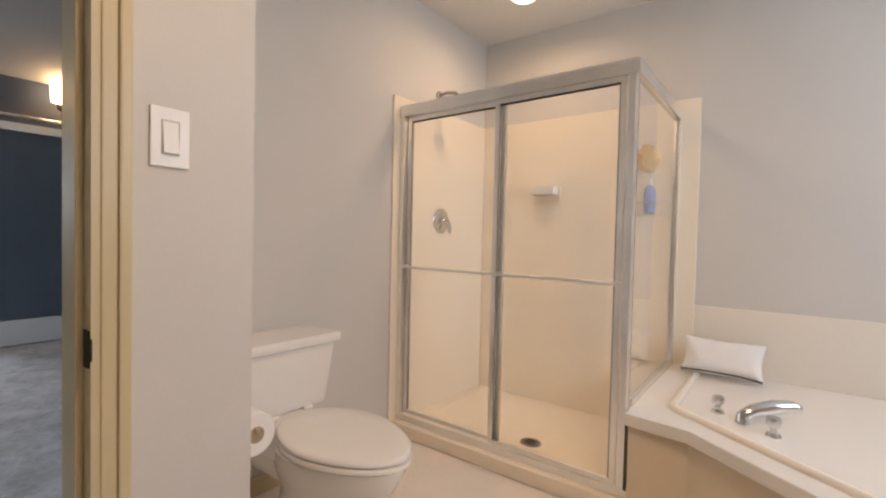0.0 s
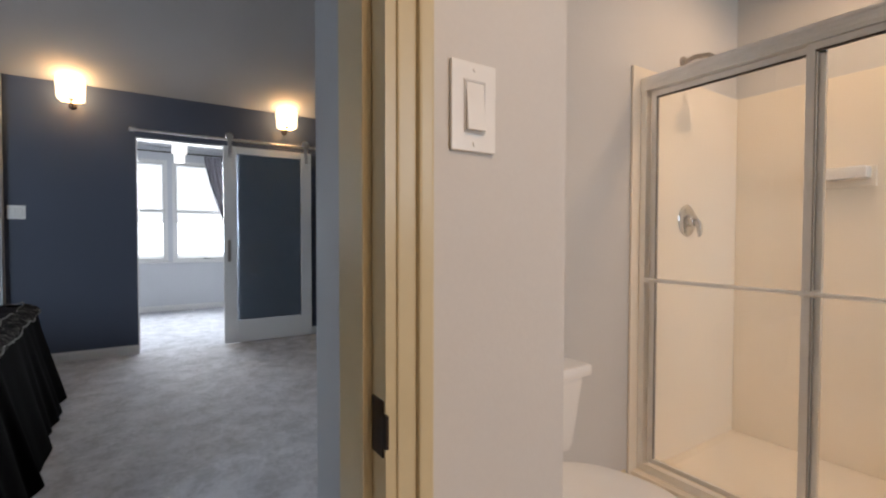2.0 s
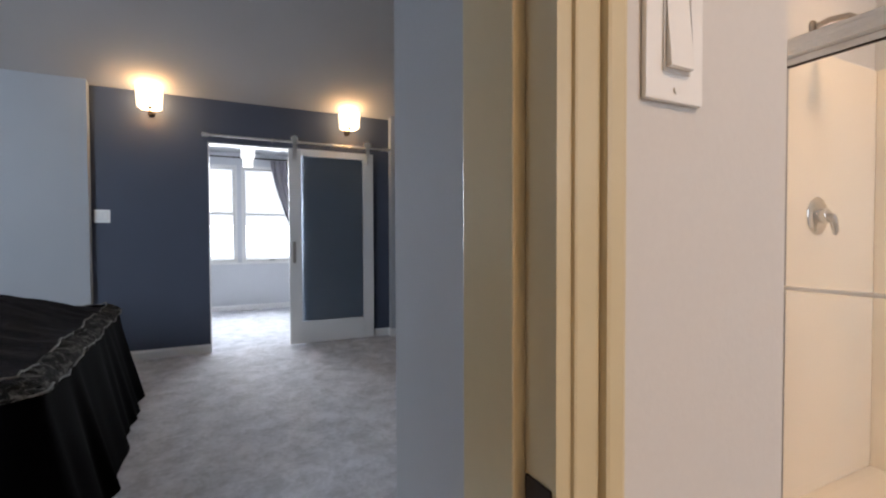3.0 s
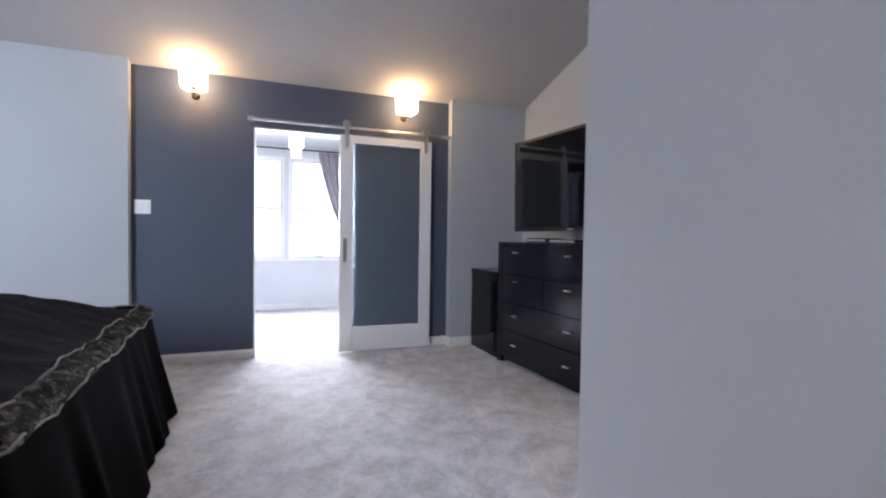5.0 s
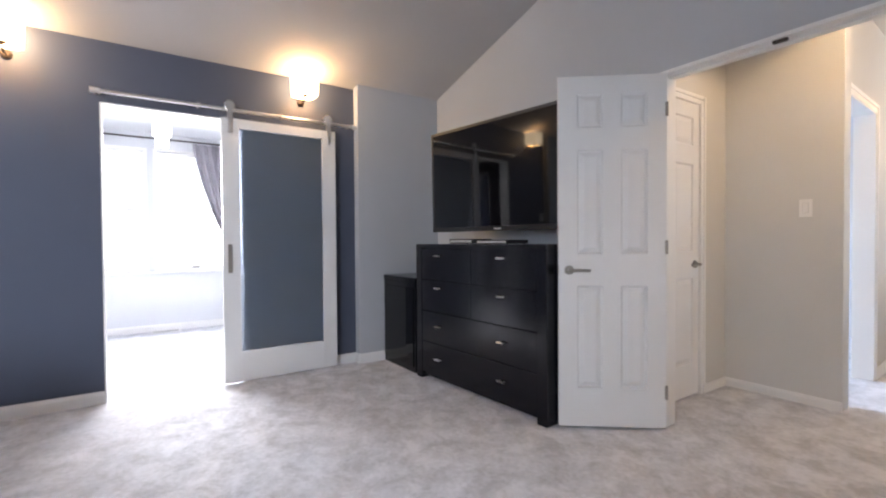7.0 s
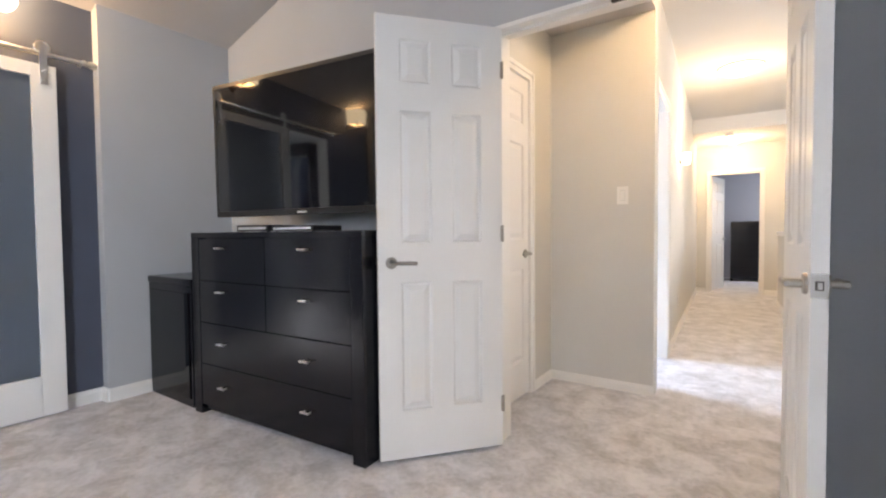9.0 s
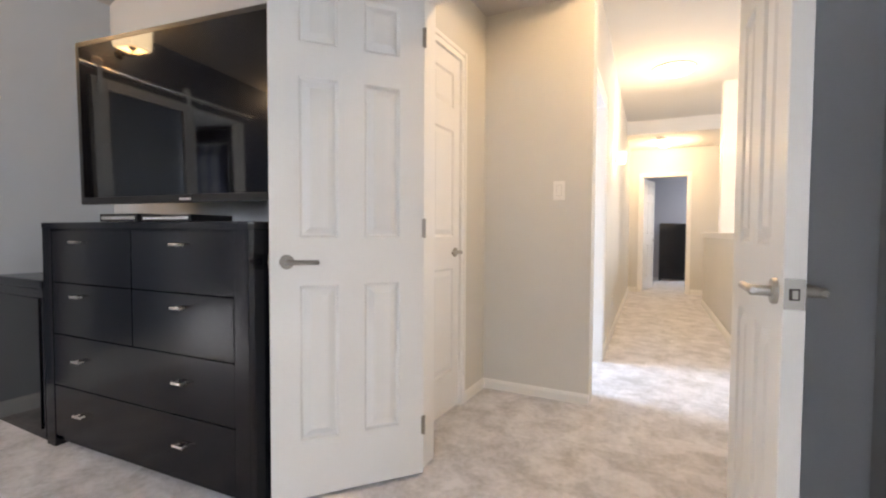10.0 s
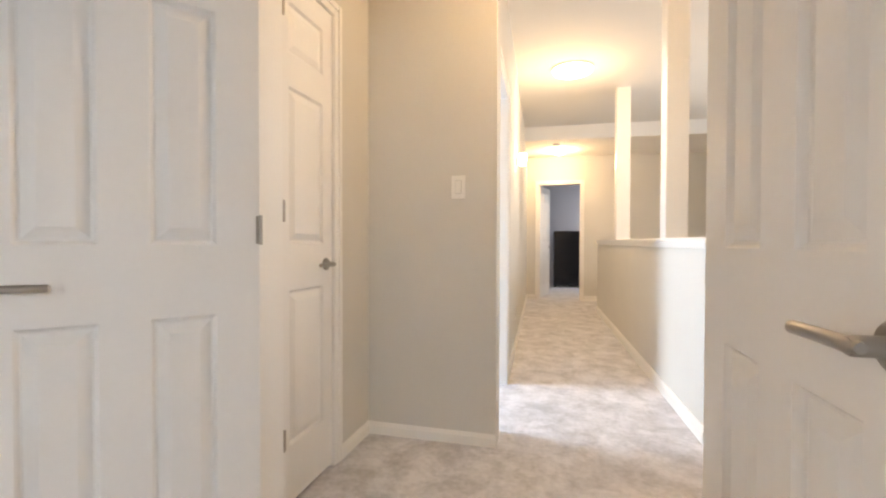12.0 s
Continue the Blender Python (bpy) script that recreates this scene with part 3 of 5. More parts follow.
structure("backdrop", box_bm(-12.1, -12.0, -9, 10, -3, 9), M_OUT, "bright white overcast sky outside the windows", "sky")
M_LAWN = material("lawn", (0.10, 0.14, 0.06), 0.95, vary=0.3, scale=0.6, fine=20, bump=0.3)
structure("ground", box_bm(-400, 400, -400, 400, -3.3, -3.0), M_LAWN, "grass far below the windows", "ground")

# ---- doors ----
def panel_bm(x0, x1, z0, z1, half):
    """Raised door panel, alike on both faces."""
    bm = bmesh.new()
    for s in (-1, 1):
        rings = []
        for inset, y in ((0.0, half - 0.0004), (0.004, half - 0.0045), (0.009, half - 0.0112), (0.014, half - 0.0118), (0.040, half - 0.0012), (0.044, half - 0.001)):
            rings.append([bm.verts.new((x, s * y, z)) for x, z in ((x0 + inset, z0 + inset), (x1 - inset, z0 + inset), (x1 - inset, z1 - inset), (x0 + inset, z1 - inset))])
        for a, b in zip(rings, rings[1:]):
            for k in range(4):
                bm.faces.new((a[k], a[(k + 1) % 4], b[(k + 1) % 4], b[k]))
        bm.faces.new(rings[-1])
    return bm


def lever(parent, x, z, side, reach, half, mat):
    """Round rose and straight lever; reach is the way it points along the leaf."""
    m = pose(x, side * half, z, -90 * side)
    h = part("door_handle", lathe_bm([(0.0265, 0.0), (0.0265, 0.006), (0.024, 0.009), (0.011, 0.0095), (0.0105, 0.042), (0.009, 0.045)], 24, m), mat, parent, "brushed nickel lever handle")
    yk = side * (half + 0.040)
    pts = [(x - 0.012 * reach, yk, z), (x, yk, z), (x + 0.012 * reach, yk, z), (x + 0.055 * reach, yk, z), (x + 0.108 * reach, yk, z - 0.001), (x + 0.112 * reach, yk, z - 0.001)]
    part("lever", sweep_bm(pts, [0.006, 0.0095, 0.009, 0.0085, 0.0085, 0.005], 12), mat, h)
    return h


def hinge_bm(x, y, z):
    bm = tube_bm((x, y, z - 0.04), (x, y, z + 0.04), 0.005, seg=10)
    box_bm(x - 0.002, x + 0.012, y - 0.001, y + 0.001, z - 0.038, z + 0.038, bm=bm)
    return bm


ROWS_Z = [(0.235, 0.83), (1.01, 1.61), (1.735, 1.93)]


def panel_door(name, label, m, width, height=2.03, half=0.0175, cols=2, handle=0.06, latch=True, mat=None, lever_way=-1, hinge_side=1, hinge_z=(0.22, 1.05, 1.83)):
    """Moulded panel door; local x runs from the hinges to the latch, y through the leaf."""
    mat = mat or M_DOOR
    d = thing(name, label, "door", m, kind="structure")
    stile = 0.105 if cols == 2 else 0.073
    mull = 0.10
    pw = (width - 2 * stile - (cols - 1) * mull) / cols
    xs = [(stile + c * (pw + mull), stile + c * (pw + mull) + pw) for c in range(cols)]
    bm = bmesh.new()
    z0 = 0.015
    ups = [0.0, *[v for a in xs for v in a], width]
    for a, b in zip(ups[::2], ups[1::2]):
        box_bm(a, b, -half, half, z0, height, bm=bm)
    zs = [z0, *[v for r in ROWS_Z for v in r], height]
    for a, b in xs:
        for za, zb in zip(zs[::2], zs[1::2]):
            box_bm(a, b, -half, half, za, zb, bm=bm)
        for za, zb in ROWS_Z:
            box_bm(a, b, -half + 0.0145, half - 0.0145, za, zb, bm=bm)
    leaf = part("leaf", bm, mat, d, smooth=False)
    for a, b in xs:
        for za, zb in ROWS_Z:
            part("panel", panel_bm(a, b, za, zb, half), mat, leaf, smooth=False)
    for z in hinge_z:
        part("hinge", hinge_bm(-0.003 if hinge_side > 0 else 0.004, hinge_side * (half + (0.001 if hinge_side > 0 else 0.022)), z), M_NICKEL, d, "brushed nickel hinge")
    if handle:
        lever(d, width - handle, 0.92, 1, lever_way, half, M_NICKEL)
        lever(d, width - handle, 0.92, -1, lever_way, half, M_NICKEL)
        if latch:
            part("latch_plate", box_bm(width, width + 0.002, -0.0165, 0.0165, 0.891, 0.949, bevel=0.0008), M_NICKEL, d, "square nickel latch plate")
            part("latch_hole", box_bm(width + 0.002, width + 0.0026, -0.009, 0.008, 0.909, 0.931), M_BRONZE, d, "dark latch hole", smooth=False)
            part("latch_bolt", box_bm(width + 0.0026, width + 0.005, -0.004, 0.005, 0.912, 0.928, bevel=0.001), M_NICKEL, d)
    return d


panel_door("door_1", "white six-panel door leaf standing open beside the black dresser", pose(-2.337, 3.032, 0, 0, 0, -129.5) @ pose(0, -0.0175, 0), 0.602)
panel_door("door_2", "white six-panel door leaf folded back against the grey wall", pose(-1.228, 3.030, 0, 0, 0, -87.5), 0.591, handle=0.054)
panel_door("door_3", "narrow white panelled closet door, shut", pose(-2.5615, 3.407, 0, 0, 0, 90), 0.400, height=2.025, cols=1, handle=0.055, latch=False, hinge_side=-1, hinge_z=(0.285, 1.13, 1.88))
panel_door("door_4", "white panelled door standing open at the end of the hall", HALL @ pose(0.185, 6.13, 0, 0, 0, 75), 0.69, height=2.015)
part_catch = thing("door_catch", "small dark catch under the head of the double doorway", "door catch")
part("catch_body", box_bm(-1.84, -1.78, 3.06, 3.085, DTOP - 0.030, DTOP - 0.016, bevel=0.003), M_BRONZE, part_catch)

# strike plate in the bathroom door jamb
sp = thing("strike_plate", "dark bronze strike plate let into the warm-tinted jamb", "strike plate")
bm = box_bm(-0.119, -0.088, 0.6945, 0.697, 0.850, 0.918, bevel=0.001)
box_bm(-0.088, -0.074, 0.692, 0.697, 0.865, 0.905, bevel=0.002, bm=bm)
part("plate", bm, M_BRONZE, sp)


# ---- switches ----
def rocker_switch(m, label, gangs=1):
    """Wall plate with one or two rockers side by side."""
    s = thing("light_switch", label, "light switch", m)
    half = 0.036 + 0.023 * (gangs - 1)
    part("plate", box_bm(-half, half, -0.006, 0, -0.058, 0.058, bevel=0.003), M_PLATE, s)
    for g in range(gangs):
        c = 0.046 * (g - (gangs - 1) / 2)
        part("rocker_frame", box_bm(c - 0.017, c + 0.017, -0.0075, -0.006, -0.034, 0.034, bevel=0.0006), M_GAP, s, "grey frame imitating the shadow line round the rocker")
        rk = box_bm(c - 0.0145, c + 0.0145, -0.0105, -0.0075, -0.031, 0.031, bevel=0.001)
        for v in rk.verts:
            if v.co.y < -0.009:
                v.co.y -= 0.003 * (-v.co.z / 0.031)
        part("rocker", rk, M_PLATE, s)
        for z in (-0.048, 0.048):
            part("screw", tube_bm((c, -0.0062, z), (c, -0.0072, z), 0.003, seg=10), M_PLATE, s)
    return s


rocker_switch(pose(-0.090, 0.825, 1.281, 0, 0, 90), "white rocker light switch on the bathroom wall")
rocker_switch(pose(BLUE_X, -0.482, 1.318, 0, 0, 90), "white double rocker light switch on the blue wall", gangs=2)
rocker_switch(pose(-2.048, 4.19, 1.293, 0, 0, 0), "white rocker light switch on the hall wall")


# ---- sconces ----
def sconce(y):
    s = thing("wall_sconce", "lit wall sconce with a square glass shade and dark metal arm", "wall lamp", pose(BLUE_X, y, 2.262), group="sconces on the blue wall")
    part("back_plate", lathe_bm([(0.030, 0), (0.030, 0.010), (0.022, 0.016), (0.012, 0.02)], 24, pose(0, 0, 0.005, 0, 90)), M_BRONZE, s)
    pts = [(0.015, 0, 0.005), (0.06, 0, 0.0), (0.10, 0, 0.0), (0.12, 0, 0.012), (0.122, 0, 0.04)]
    part("arm", sweep_bm(pts, 0.006, 10), M_BRONZE, s)
    part("holder", lathe_bm([(0.012, 0.025), (0.022, 0.034), (0.024, 0.047), (0.02, 0.05)], 20, pose(0.122, 0, 0)), M_BRONZE, s)
    bm = bmesh.new()
    rings = []
    for w, z in ((0.074, 0.026), (0.092, 0.036), (0.099, 0.190), (0.094, 0.190), (0.087, 0.041), (0.066, 0.033)):
        ring = []
        for k in range(24):
            a = 2 * math.pi * k / 24
            c, q = math.cos(a), math.sin(a)
            f = (abs(c) ** 6 + abs(q) ** 6) ** (-1 / 6)
            ring.append(bm.verts.new((0.122 + w * f * c, w * f * q, z)))
        rings.append(ring)
    for a, b in zip(rings, rings[1:]):
        for k in range(24):
            bm.faces.new((a[k], a[(k + 1) % 24], b[(k + 1) % 24], b[k]))
    sh = part("shade", bm, M_GLOW, s, "glowing square glass shade")
    sh.visible_shadow = False
    return s


sconce(-0.095)
sconce(1.72)

# ---- sliding barn door and its rail ----
BX = -4.715
bd = thing("barn_door", "white sliding barn door with one frosted glass panel, half open", "sliding door", pose(0, 0, 0))
Y0, Y1, ZT = 1.098, 1.995, 2.045
bm = box_bm(BX - 0.036, BX, Y0, Y0 + 0.125, 0.012, ZT, bevel=0.003)
part("stile", bm, M_WHITE, bd)
part("stile", box_bm(BX - 0.036, BX, Y1 - 0.115, Y1, 0.012, ZT, bevel=0.003), M_WHITE, bd)
part("top_rail", box_bm(BX - 0.036, BX, Y0 + 0.125, Y1 - 0.115, 1.970, ZT, bevel=0.003), M_WHITE, bd)
part("bottom_rail", box_bm(BX - 0.036, BX, Y0 + 0.125, Y1 - 0.115, 0.012, 0.245, bevel=0.003), M_WHITE, bd)
part("glass_panel", box_bm(BX - 0.022, BX - 0.014, Y0 + 0.121, Y1 - 0.111, 0.241, 1.974), M_FROST, bd, "frosted glass panel", smooth=False)
bm = box_bm(BX, BX + 0.004, Y0 + 0.035, Y0 + 0.065, 0.86, 1.08, bevel=0.001)
box_bm(BX + 0.004, BX + 0.007, Y0 + 0.035, Y0 + 0.040, 0.86, 1.08, bm=bm)
box_bm(BX + 0.004, BX + 0.007, Y0 + 0.060, Y0 + 0.065, 0.86, 1.08, bm=bm)
part("pull", bm, M_NICKEL, bd, "long recessed nickel pull")
RAIL_Z = 2.110
for y in (Y0 + 0.062, Y1 - 0.058):
    bm = box_bm(BX + 0.001, BX + 0.006, y - 0.018, y + 0.018, 1.93, RAIL_Z + 0.012, bevel=0.002)
    h = part("hanger", bm, M_ALU, bd, "brushed metal strap hanger")
    part("roller", lathe_bm([(0.030, -0.009), (0.036, -0.007), (0.024, -0.002), (0.024, 0.002), (0.036, 0.007), (0.030, 0.009)], 28, pose(BX - 0.012, y, RAIL_Z + 0.034, 0, 90)), M_ALU, h)
    for z in (1.955, 2.005):
        part("bolt", lathe_bm([(0.009, 0), (0.009, 0.004), (0.006, 0.006)], 12, pose(BX + 0.006, y, z, 0, 90)), M_ALU, h)
rl = thing("barn_door_rail", "round brushed steel rail on stand-offs above the opening", "door rail")
part("rail", tube_bm((BX - 0.012, 0.325, RAIL_Z), (BX - 0.012, 2.185, RAIL_Z), 0.0125, seg=16), M_ALU, rl)
for y in (0.36, 0.95, 1.55, 2.13):
    part("standoff", tube_bm((BLUE_X, y, RAIL_Z), (BX - 0.020, y, RAIL_Z), 0.009, seg=12), M_ALU, rl)
    part("standoff_cap", lathe_bm([(0.016, 0), (0.016, 0.008), (0.012, 0.011)], 16, pose(BX - 0.002, y, RAIL_Z, 0, 90)), M_ALU, rl)
for y in (0.33, 2.18):
    part("end_stop", tube_bm((BX - 0.012, y - 0.018, RAIL_Z), (BX - 0.012, y + 0.018, RAIL_Z), 0.021, seg=16), M_ALU, rl)

# ---- bed ----
BX0, BX1, BY0, BY1, BZ = -3.72, -1.62, -2.20, -0.19, 0.63
bed = thing("bed", "king bed under a black plush blanket with silver piping", "bed")


def cover(u, v):
    x, y = BX0 + 0.012 + (BX1 - BX0 - 0.024) * u, BY0 + (BY1 - BY0 - 0.012) * v
    e = min(u * 1.93, (1 - u) * 1.93, (1 - v) * 2.0)
    rnd = -0.07 * max(0, 1 - e / 0.07) ** 2
    n = noise.noise(Vector((x * 2.2, y * 2.2, 0))) * 0.022 + noise.noise(Vector((x * 9, y * 5, 3))) * 0.012
    r = 0.095
    for cx, way in ((BX0 + r, -1), (BX1 - r, 1)):
        off = Vector((x - cx, y - (BY1 - r)))
        if off.x * way > 0 and off.y > 0 and off.length > 1e-6:
            off *= max(off.x * way, off.y) / off.length
            x, y = cx + off.x, BY1 - r + off.y
    k = min(1, max(0, (e - 0.05) / 0.55))
    swell = 0.165 * k * k * (3 - 2 * k)
    return Vector((x, y, BZ + 0.03 + rnd + swell + n * min(1, e / 0.08 + 0.2)))


bed.matrix_world = Matrix.Translation((BX0, BY1, 0)) @ pose(0, 0, 0, 0, 0, 3.6) @ Matrix.Translation((-BX0, -BY1, 0))
part("blanket", grid_bm(60, 60, cover), M_BED, bed, "black plush blanket")


def drape(path, top, foot, flare):
    """Hanging cloth with folds along a run of points, given with its way out."""
    def fn(u, v):
        p, out = path(u)
        s = path.length * u
        fold = math.sin(s * 17 + 2.4 * math.sin(s * 3.3)) * 0.6 + 0.3 * math.sin(s * 29 + 1.5 * math.sin(s * 7))
        d = (1 - v)
        return p + out * (flare * d + fold * 0.026 * d ** 0.8 + 0.004) + Vector((0, 0, foot + (top - foot) * v + 0.006 * fold * d))
    return fn


class Run:
    """A U-shaped run round the bed's open sides with rounded corners."""
    def __init__(self, r=0.10):
        pts = [(Vector((BX0, BY0, 0)), Vector((-1, 0, 0))), (Vector((BX0, BY1 - r, 0)), Vector((-1, 0, 0)))]
        for k in range(1, 8):
            a = math.pi - (math.pi / 2) * k / 8
            pts.append((Vector((BX0 + r + r * math.cos(a), BY1 - r + r * math.sin(a), 0)), Vector((math.cos(a), math.sin(a), 0))))
        pts.append((Vector((BX0 + r, BY1, 0)), Vector((0, 1, 0))))
        pts.append((Vector((BX1 - r, BY1, 0)), Vector((0, 1, 0))))
        for k in range(1, 8):
            a = math.pi / 2 - (math.pi / 2) * k / 8
            pts.append((Vector((BX1 - r + r * math.cos(a), BY1 - r + r * math.sin(a), 0)), Vector((math.cos(a), math.sin(a), 0))))
        pts.append((Vector((BX1, BY1 - r, 0)), Vector((1, 0, 0))))
        pts.append((Vector((BX1, BY0, 0)), Vector((1, 0, 0))))
        self.pts = pts
        self.at = [0.0]
        for (a, _), (b, _) in zip(pts, pts[1:]):
            self.at.append(self.at[-1] + (b - a).length)
        self.length = self.at[-1]

    def __call__(self, u):
        s = u * self.length
        for n in range(len(self.at) - 1):
            if s <= self.at[n + 1] + 1e-9:
                f = (s - self.at[n]) / max(1e-9, self.at[n + 1] - self.at[n])
                a, b = self.pts[n], self.pts[n + 1]
                return a[0].lerp(b[0], f), a[1].lerp(b[1], f).normalized()
        return self.pts[-1]


run = Run()
part("blanket_drop", grid_bm(420, 14, drape(run, BZ + 0.005, 0.03, 0.135)), M_SKIRT, bed, "black cloth hanging in folds")
part("base", box_bm(BX0 + 0.05, BX1 - 0.05, BY0, BY1 - 0.05, 0.0, 0.55, bevel=0.03), M_SKIRT, bed)


def ring(off, z):
    out = []
    for k in range(161):
        p, o = run(k / 160)
        out.append(p + o * (off + 0.006 * math.sin(k * 0.9)) + Vector((0, 0, z + 0.010 * math.sin(k * 0.37) + 0.004 * math.sin(k * 1.7))))
    return out


def fur_border(u, v):
    """The blanket's furry edge, rolling over the mattress edge and hanging a hand's width."""
    p, o = run(u)
    s = u * run.length
    a = v * math.pi / 2
    w = 0.006 * noise.noise(Vector((s * 30, v * 3, 0))) + 0.012 * noise.noise(Vector((s * 7, v, 4)))
    hang = 0.032 + 0.02 * noise.noise(Vector((s * 5, 0, 9)))
    return p + o * (-0.06 + 0.085 * math.sin(a) + w) + Vector((0, 0, BZ + 0.032 + w - hang * (1 - math.cos(a)) - 0.02 * v))


part("border", grid_bm(420, 10, fur_border), M_FUR, bed, "black and silver fur border")
part("piping", sweep_bm(ring(-0.055, BZ + 0.036), 0.0042, 8), M_TRIM, bed, "silvery piping along the border")
part("piping", sweep_bm(ring(0.026, BZ - 0.016), 0.0042, 8), M_TRIM, bed, "silvery piping along the border")
part("headboard", box_bm(BX0 - 0.02, BX1 + 0.02, BY0 - 0.10, BY0 - 0.02, 0.0, 1.15, bevel=0.015), M_BLACK, bed)

# ---- dresser ----
dr = thing("dresser", "tall black lacquered dresser with small silver pulls", "dresser", pose(-4.09, 2.418, 0, 0, 0, 3.2))
DW, DD, DH = 1.338, 0.48, 1.07
bm = box_bm(0.0, 0.075, 0.012, DD, 0.0, DH - 0.03, bevel=0.004)
part("side_post", bm, M_BLACK, dr)
part("side_post", box_bm(DW - 0.075, DW, 0.012, DD, 0.0, DH - 0.03, bevel=0.004), M_BLACK, dr)
part("top", box_bm(0.0, DW, 0.010, DD, DH - 0.03, DH, bevel=0.004), M_BLACK, dr)
part("carcass", box_bm(0.075, DW - 0.075, 0.035, DD - 0.005, 0.05, DH - 0.03), M_BLACK, dr, smooth=False)
part("plinth", box_bm(0.075, DW - 0.075, 0.03, 0.05, 0.03, 0.075), M_BLACK, dr, smooth=False)
XM = 0.075 + (DW - 0.15) * 0.50
LEVELS = [(0.792, 1.032), (0.548, 0.788), (0.304, 0.544), (0.060, 0.300)]


def drawer(x0, x1, z0, z1, pulls, z):
    d = part("drawer", box_bm(x0 + 0.002, x1 - 0.002, 0.014, 0.034, z0, z1, bevel=0.003), M_BLACK, dr)
    for x in pulls:
        bm = tube_bm((x - 0.028, -0.010, z), (x + 0.028, -0.010, z), 0.0055, seg=10)
        for k in (-0.02, 0.02):
            tube_bm((x + k, 0.013, z), (x + k, -0.010, z), 0.004, seg=8, bm=bm)
        part("pull", bm, M_PULL, d, "small silver bar pull")


XL, XR = 0.075 + 0.24, DW - 0.075 - 0.29
for (z0, z1), z in zip(LEVELS[:2], (0.980, 0.733)):
    drawer(0.075, XM, z0, z1, [XL - 0.02], z)
    drawer(XM, DW - 0.075, z0, z1, [XR], z)
for (z0, z1), z in zip(LEVELS[2:], (0.438, 0.188)):
    drawer(0.075, DW - 0.075, z0, z1, [XL - 0.02, XR], z)

# low cabinet next to it
lc = thing("low_cabinet", "low glossy black cabinet in the corner beside the dresser", "cabinet", pose(-4.695, 2.435, 0))
part("body", box_bm(0.0, 0.56, 0.01, 0.50, 0.0, 0.745, bevel=0.006), M_BLACK, lc)
part("lid", box_bm(-0.004, 0.564, 0.004, 0.505, 0.745, 0.79, bevel=0.01), M_BLACK, lc)
part("front_panel", box_bm(0.03, 0.53, 0.002, 0.012, 0.05, 0.70, bevel=0.003), M_SCREEN, lc, "glossy black front panel")

# television
tv = thing("television", "large flat black television mounted above the dresser", "television", pose(-4.098, 2.60, 1.165, 1.0, 0, 7.25))
TW, TH = 1.42, 0.805
part("cabinet_shell", box_bm(0, TW, 0.006, 0.05, 0, TH, bevel=0.006), M_PLASTIC, tv)
part("screen", box_bm(0.022, TW - 0.022, 0.001, 0.007, 0.034, TH - 0.022, bevel=0.001), M_SCREEN, tv, "glossy dark screen")
bm = box_bm(0.0, TW, 0.0, 0.008, 0.0, 0.034, bevel=0.002)
box_bm(0.0, TW, 0.0, 0.008, TH - 0.022, TH, bevel=0.002, bm=bm)
box_bm(0.0, 0.022, 0.0, 0.008, 0.034, TH - 0.022, bm=bm)
box_bm(TW - 0.022, TW, 0.0, 0.008, 0.034, TH - 0.022, bm=bm)
part("bezel", bm, M_PLASTIC, tv)
part("badge", box_bm(TW / 2 - 0.035, TW / 2 + 0.035, -0.001, 0.001, 0.010, 0.020), M_ALU, tv, smooth=False)
bm = box_bm(TW / 2 - 0.2, TW / 2 + 0.2, 0.05, 0.075, 0.2, 0.56, bevel=0.004)
tube_bm((TW / 2, 0.075, 0.38), (TW / 2 + 0.05, 0.44, 0.38), 0.03, bm=bm)
part("wall_mount", bm, M_PLASTIC, tv)
for x, w, d, h, name in ((-3.72, 0.26, 0.18, 0.038, "set_top_box"), (-3.40, 0.30, 0.20, 0.030, "media_player")):
    s = thing(name, "slim black electronics box lying on the dresser", "electronics", pose(x, 2.50, DH, 0, 0, 4))
    part("case", box_bm(0, w, 0, d, 0.004, h, bevel=0.003), M_PLASTIC, s)
    part("front_strip", box_bm(0.015, w - 0.015, -0.002, 0.001, h * 0.35, h * 0.7), M_ALU, s, "silver front strip", smooth=False)
    for fx in (0.02, w - 0.02):
        for fy in (0.02, d - 0.02):
            part("rubber_foot", tube_bm((fx, fy, 0), (fx, fy, 0.004), 0.008, seg=8), M_PLASTIC, s)

# ---- wardrobe with clothes at the end of the sunroom, seen in the screen ----
cl = thing("wardrobe", "tall open black wardrobe with shirts on a rail", "wardrobe", pose(-7.05, -1.69, 0))
part("side_panel", box_bm(0, 0.02, 0, 0.40, 0, 2.38), M_BLACK, cl, smooth=False)
part("side_panel", box_bm(0.78, 0.80, 0, 0.40, 0, 2.38), M_BLACK, cl, smooth=False)
part("top_panel", box_bm(0.02, 0.78, 0, 0.40, 2.36, 2.38), M_BLACK, cl, smooth=False)
part("back_panel", box_bm(0.02, 0.78, 0, 0.01, 0.0, 2.36), M_BLACK, cl, smooth=False)
part("hanging_rail", tube_bm((0.02, 0.20, 2.215), (0.78, 0.20, 2.215), 0.012), M_ALU, cl)
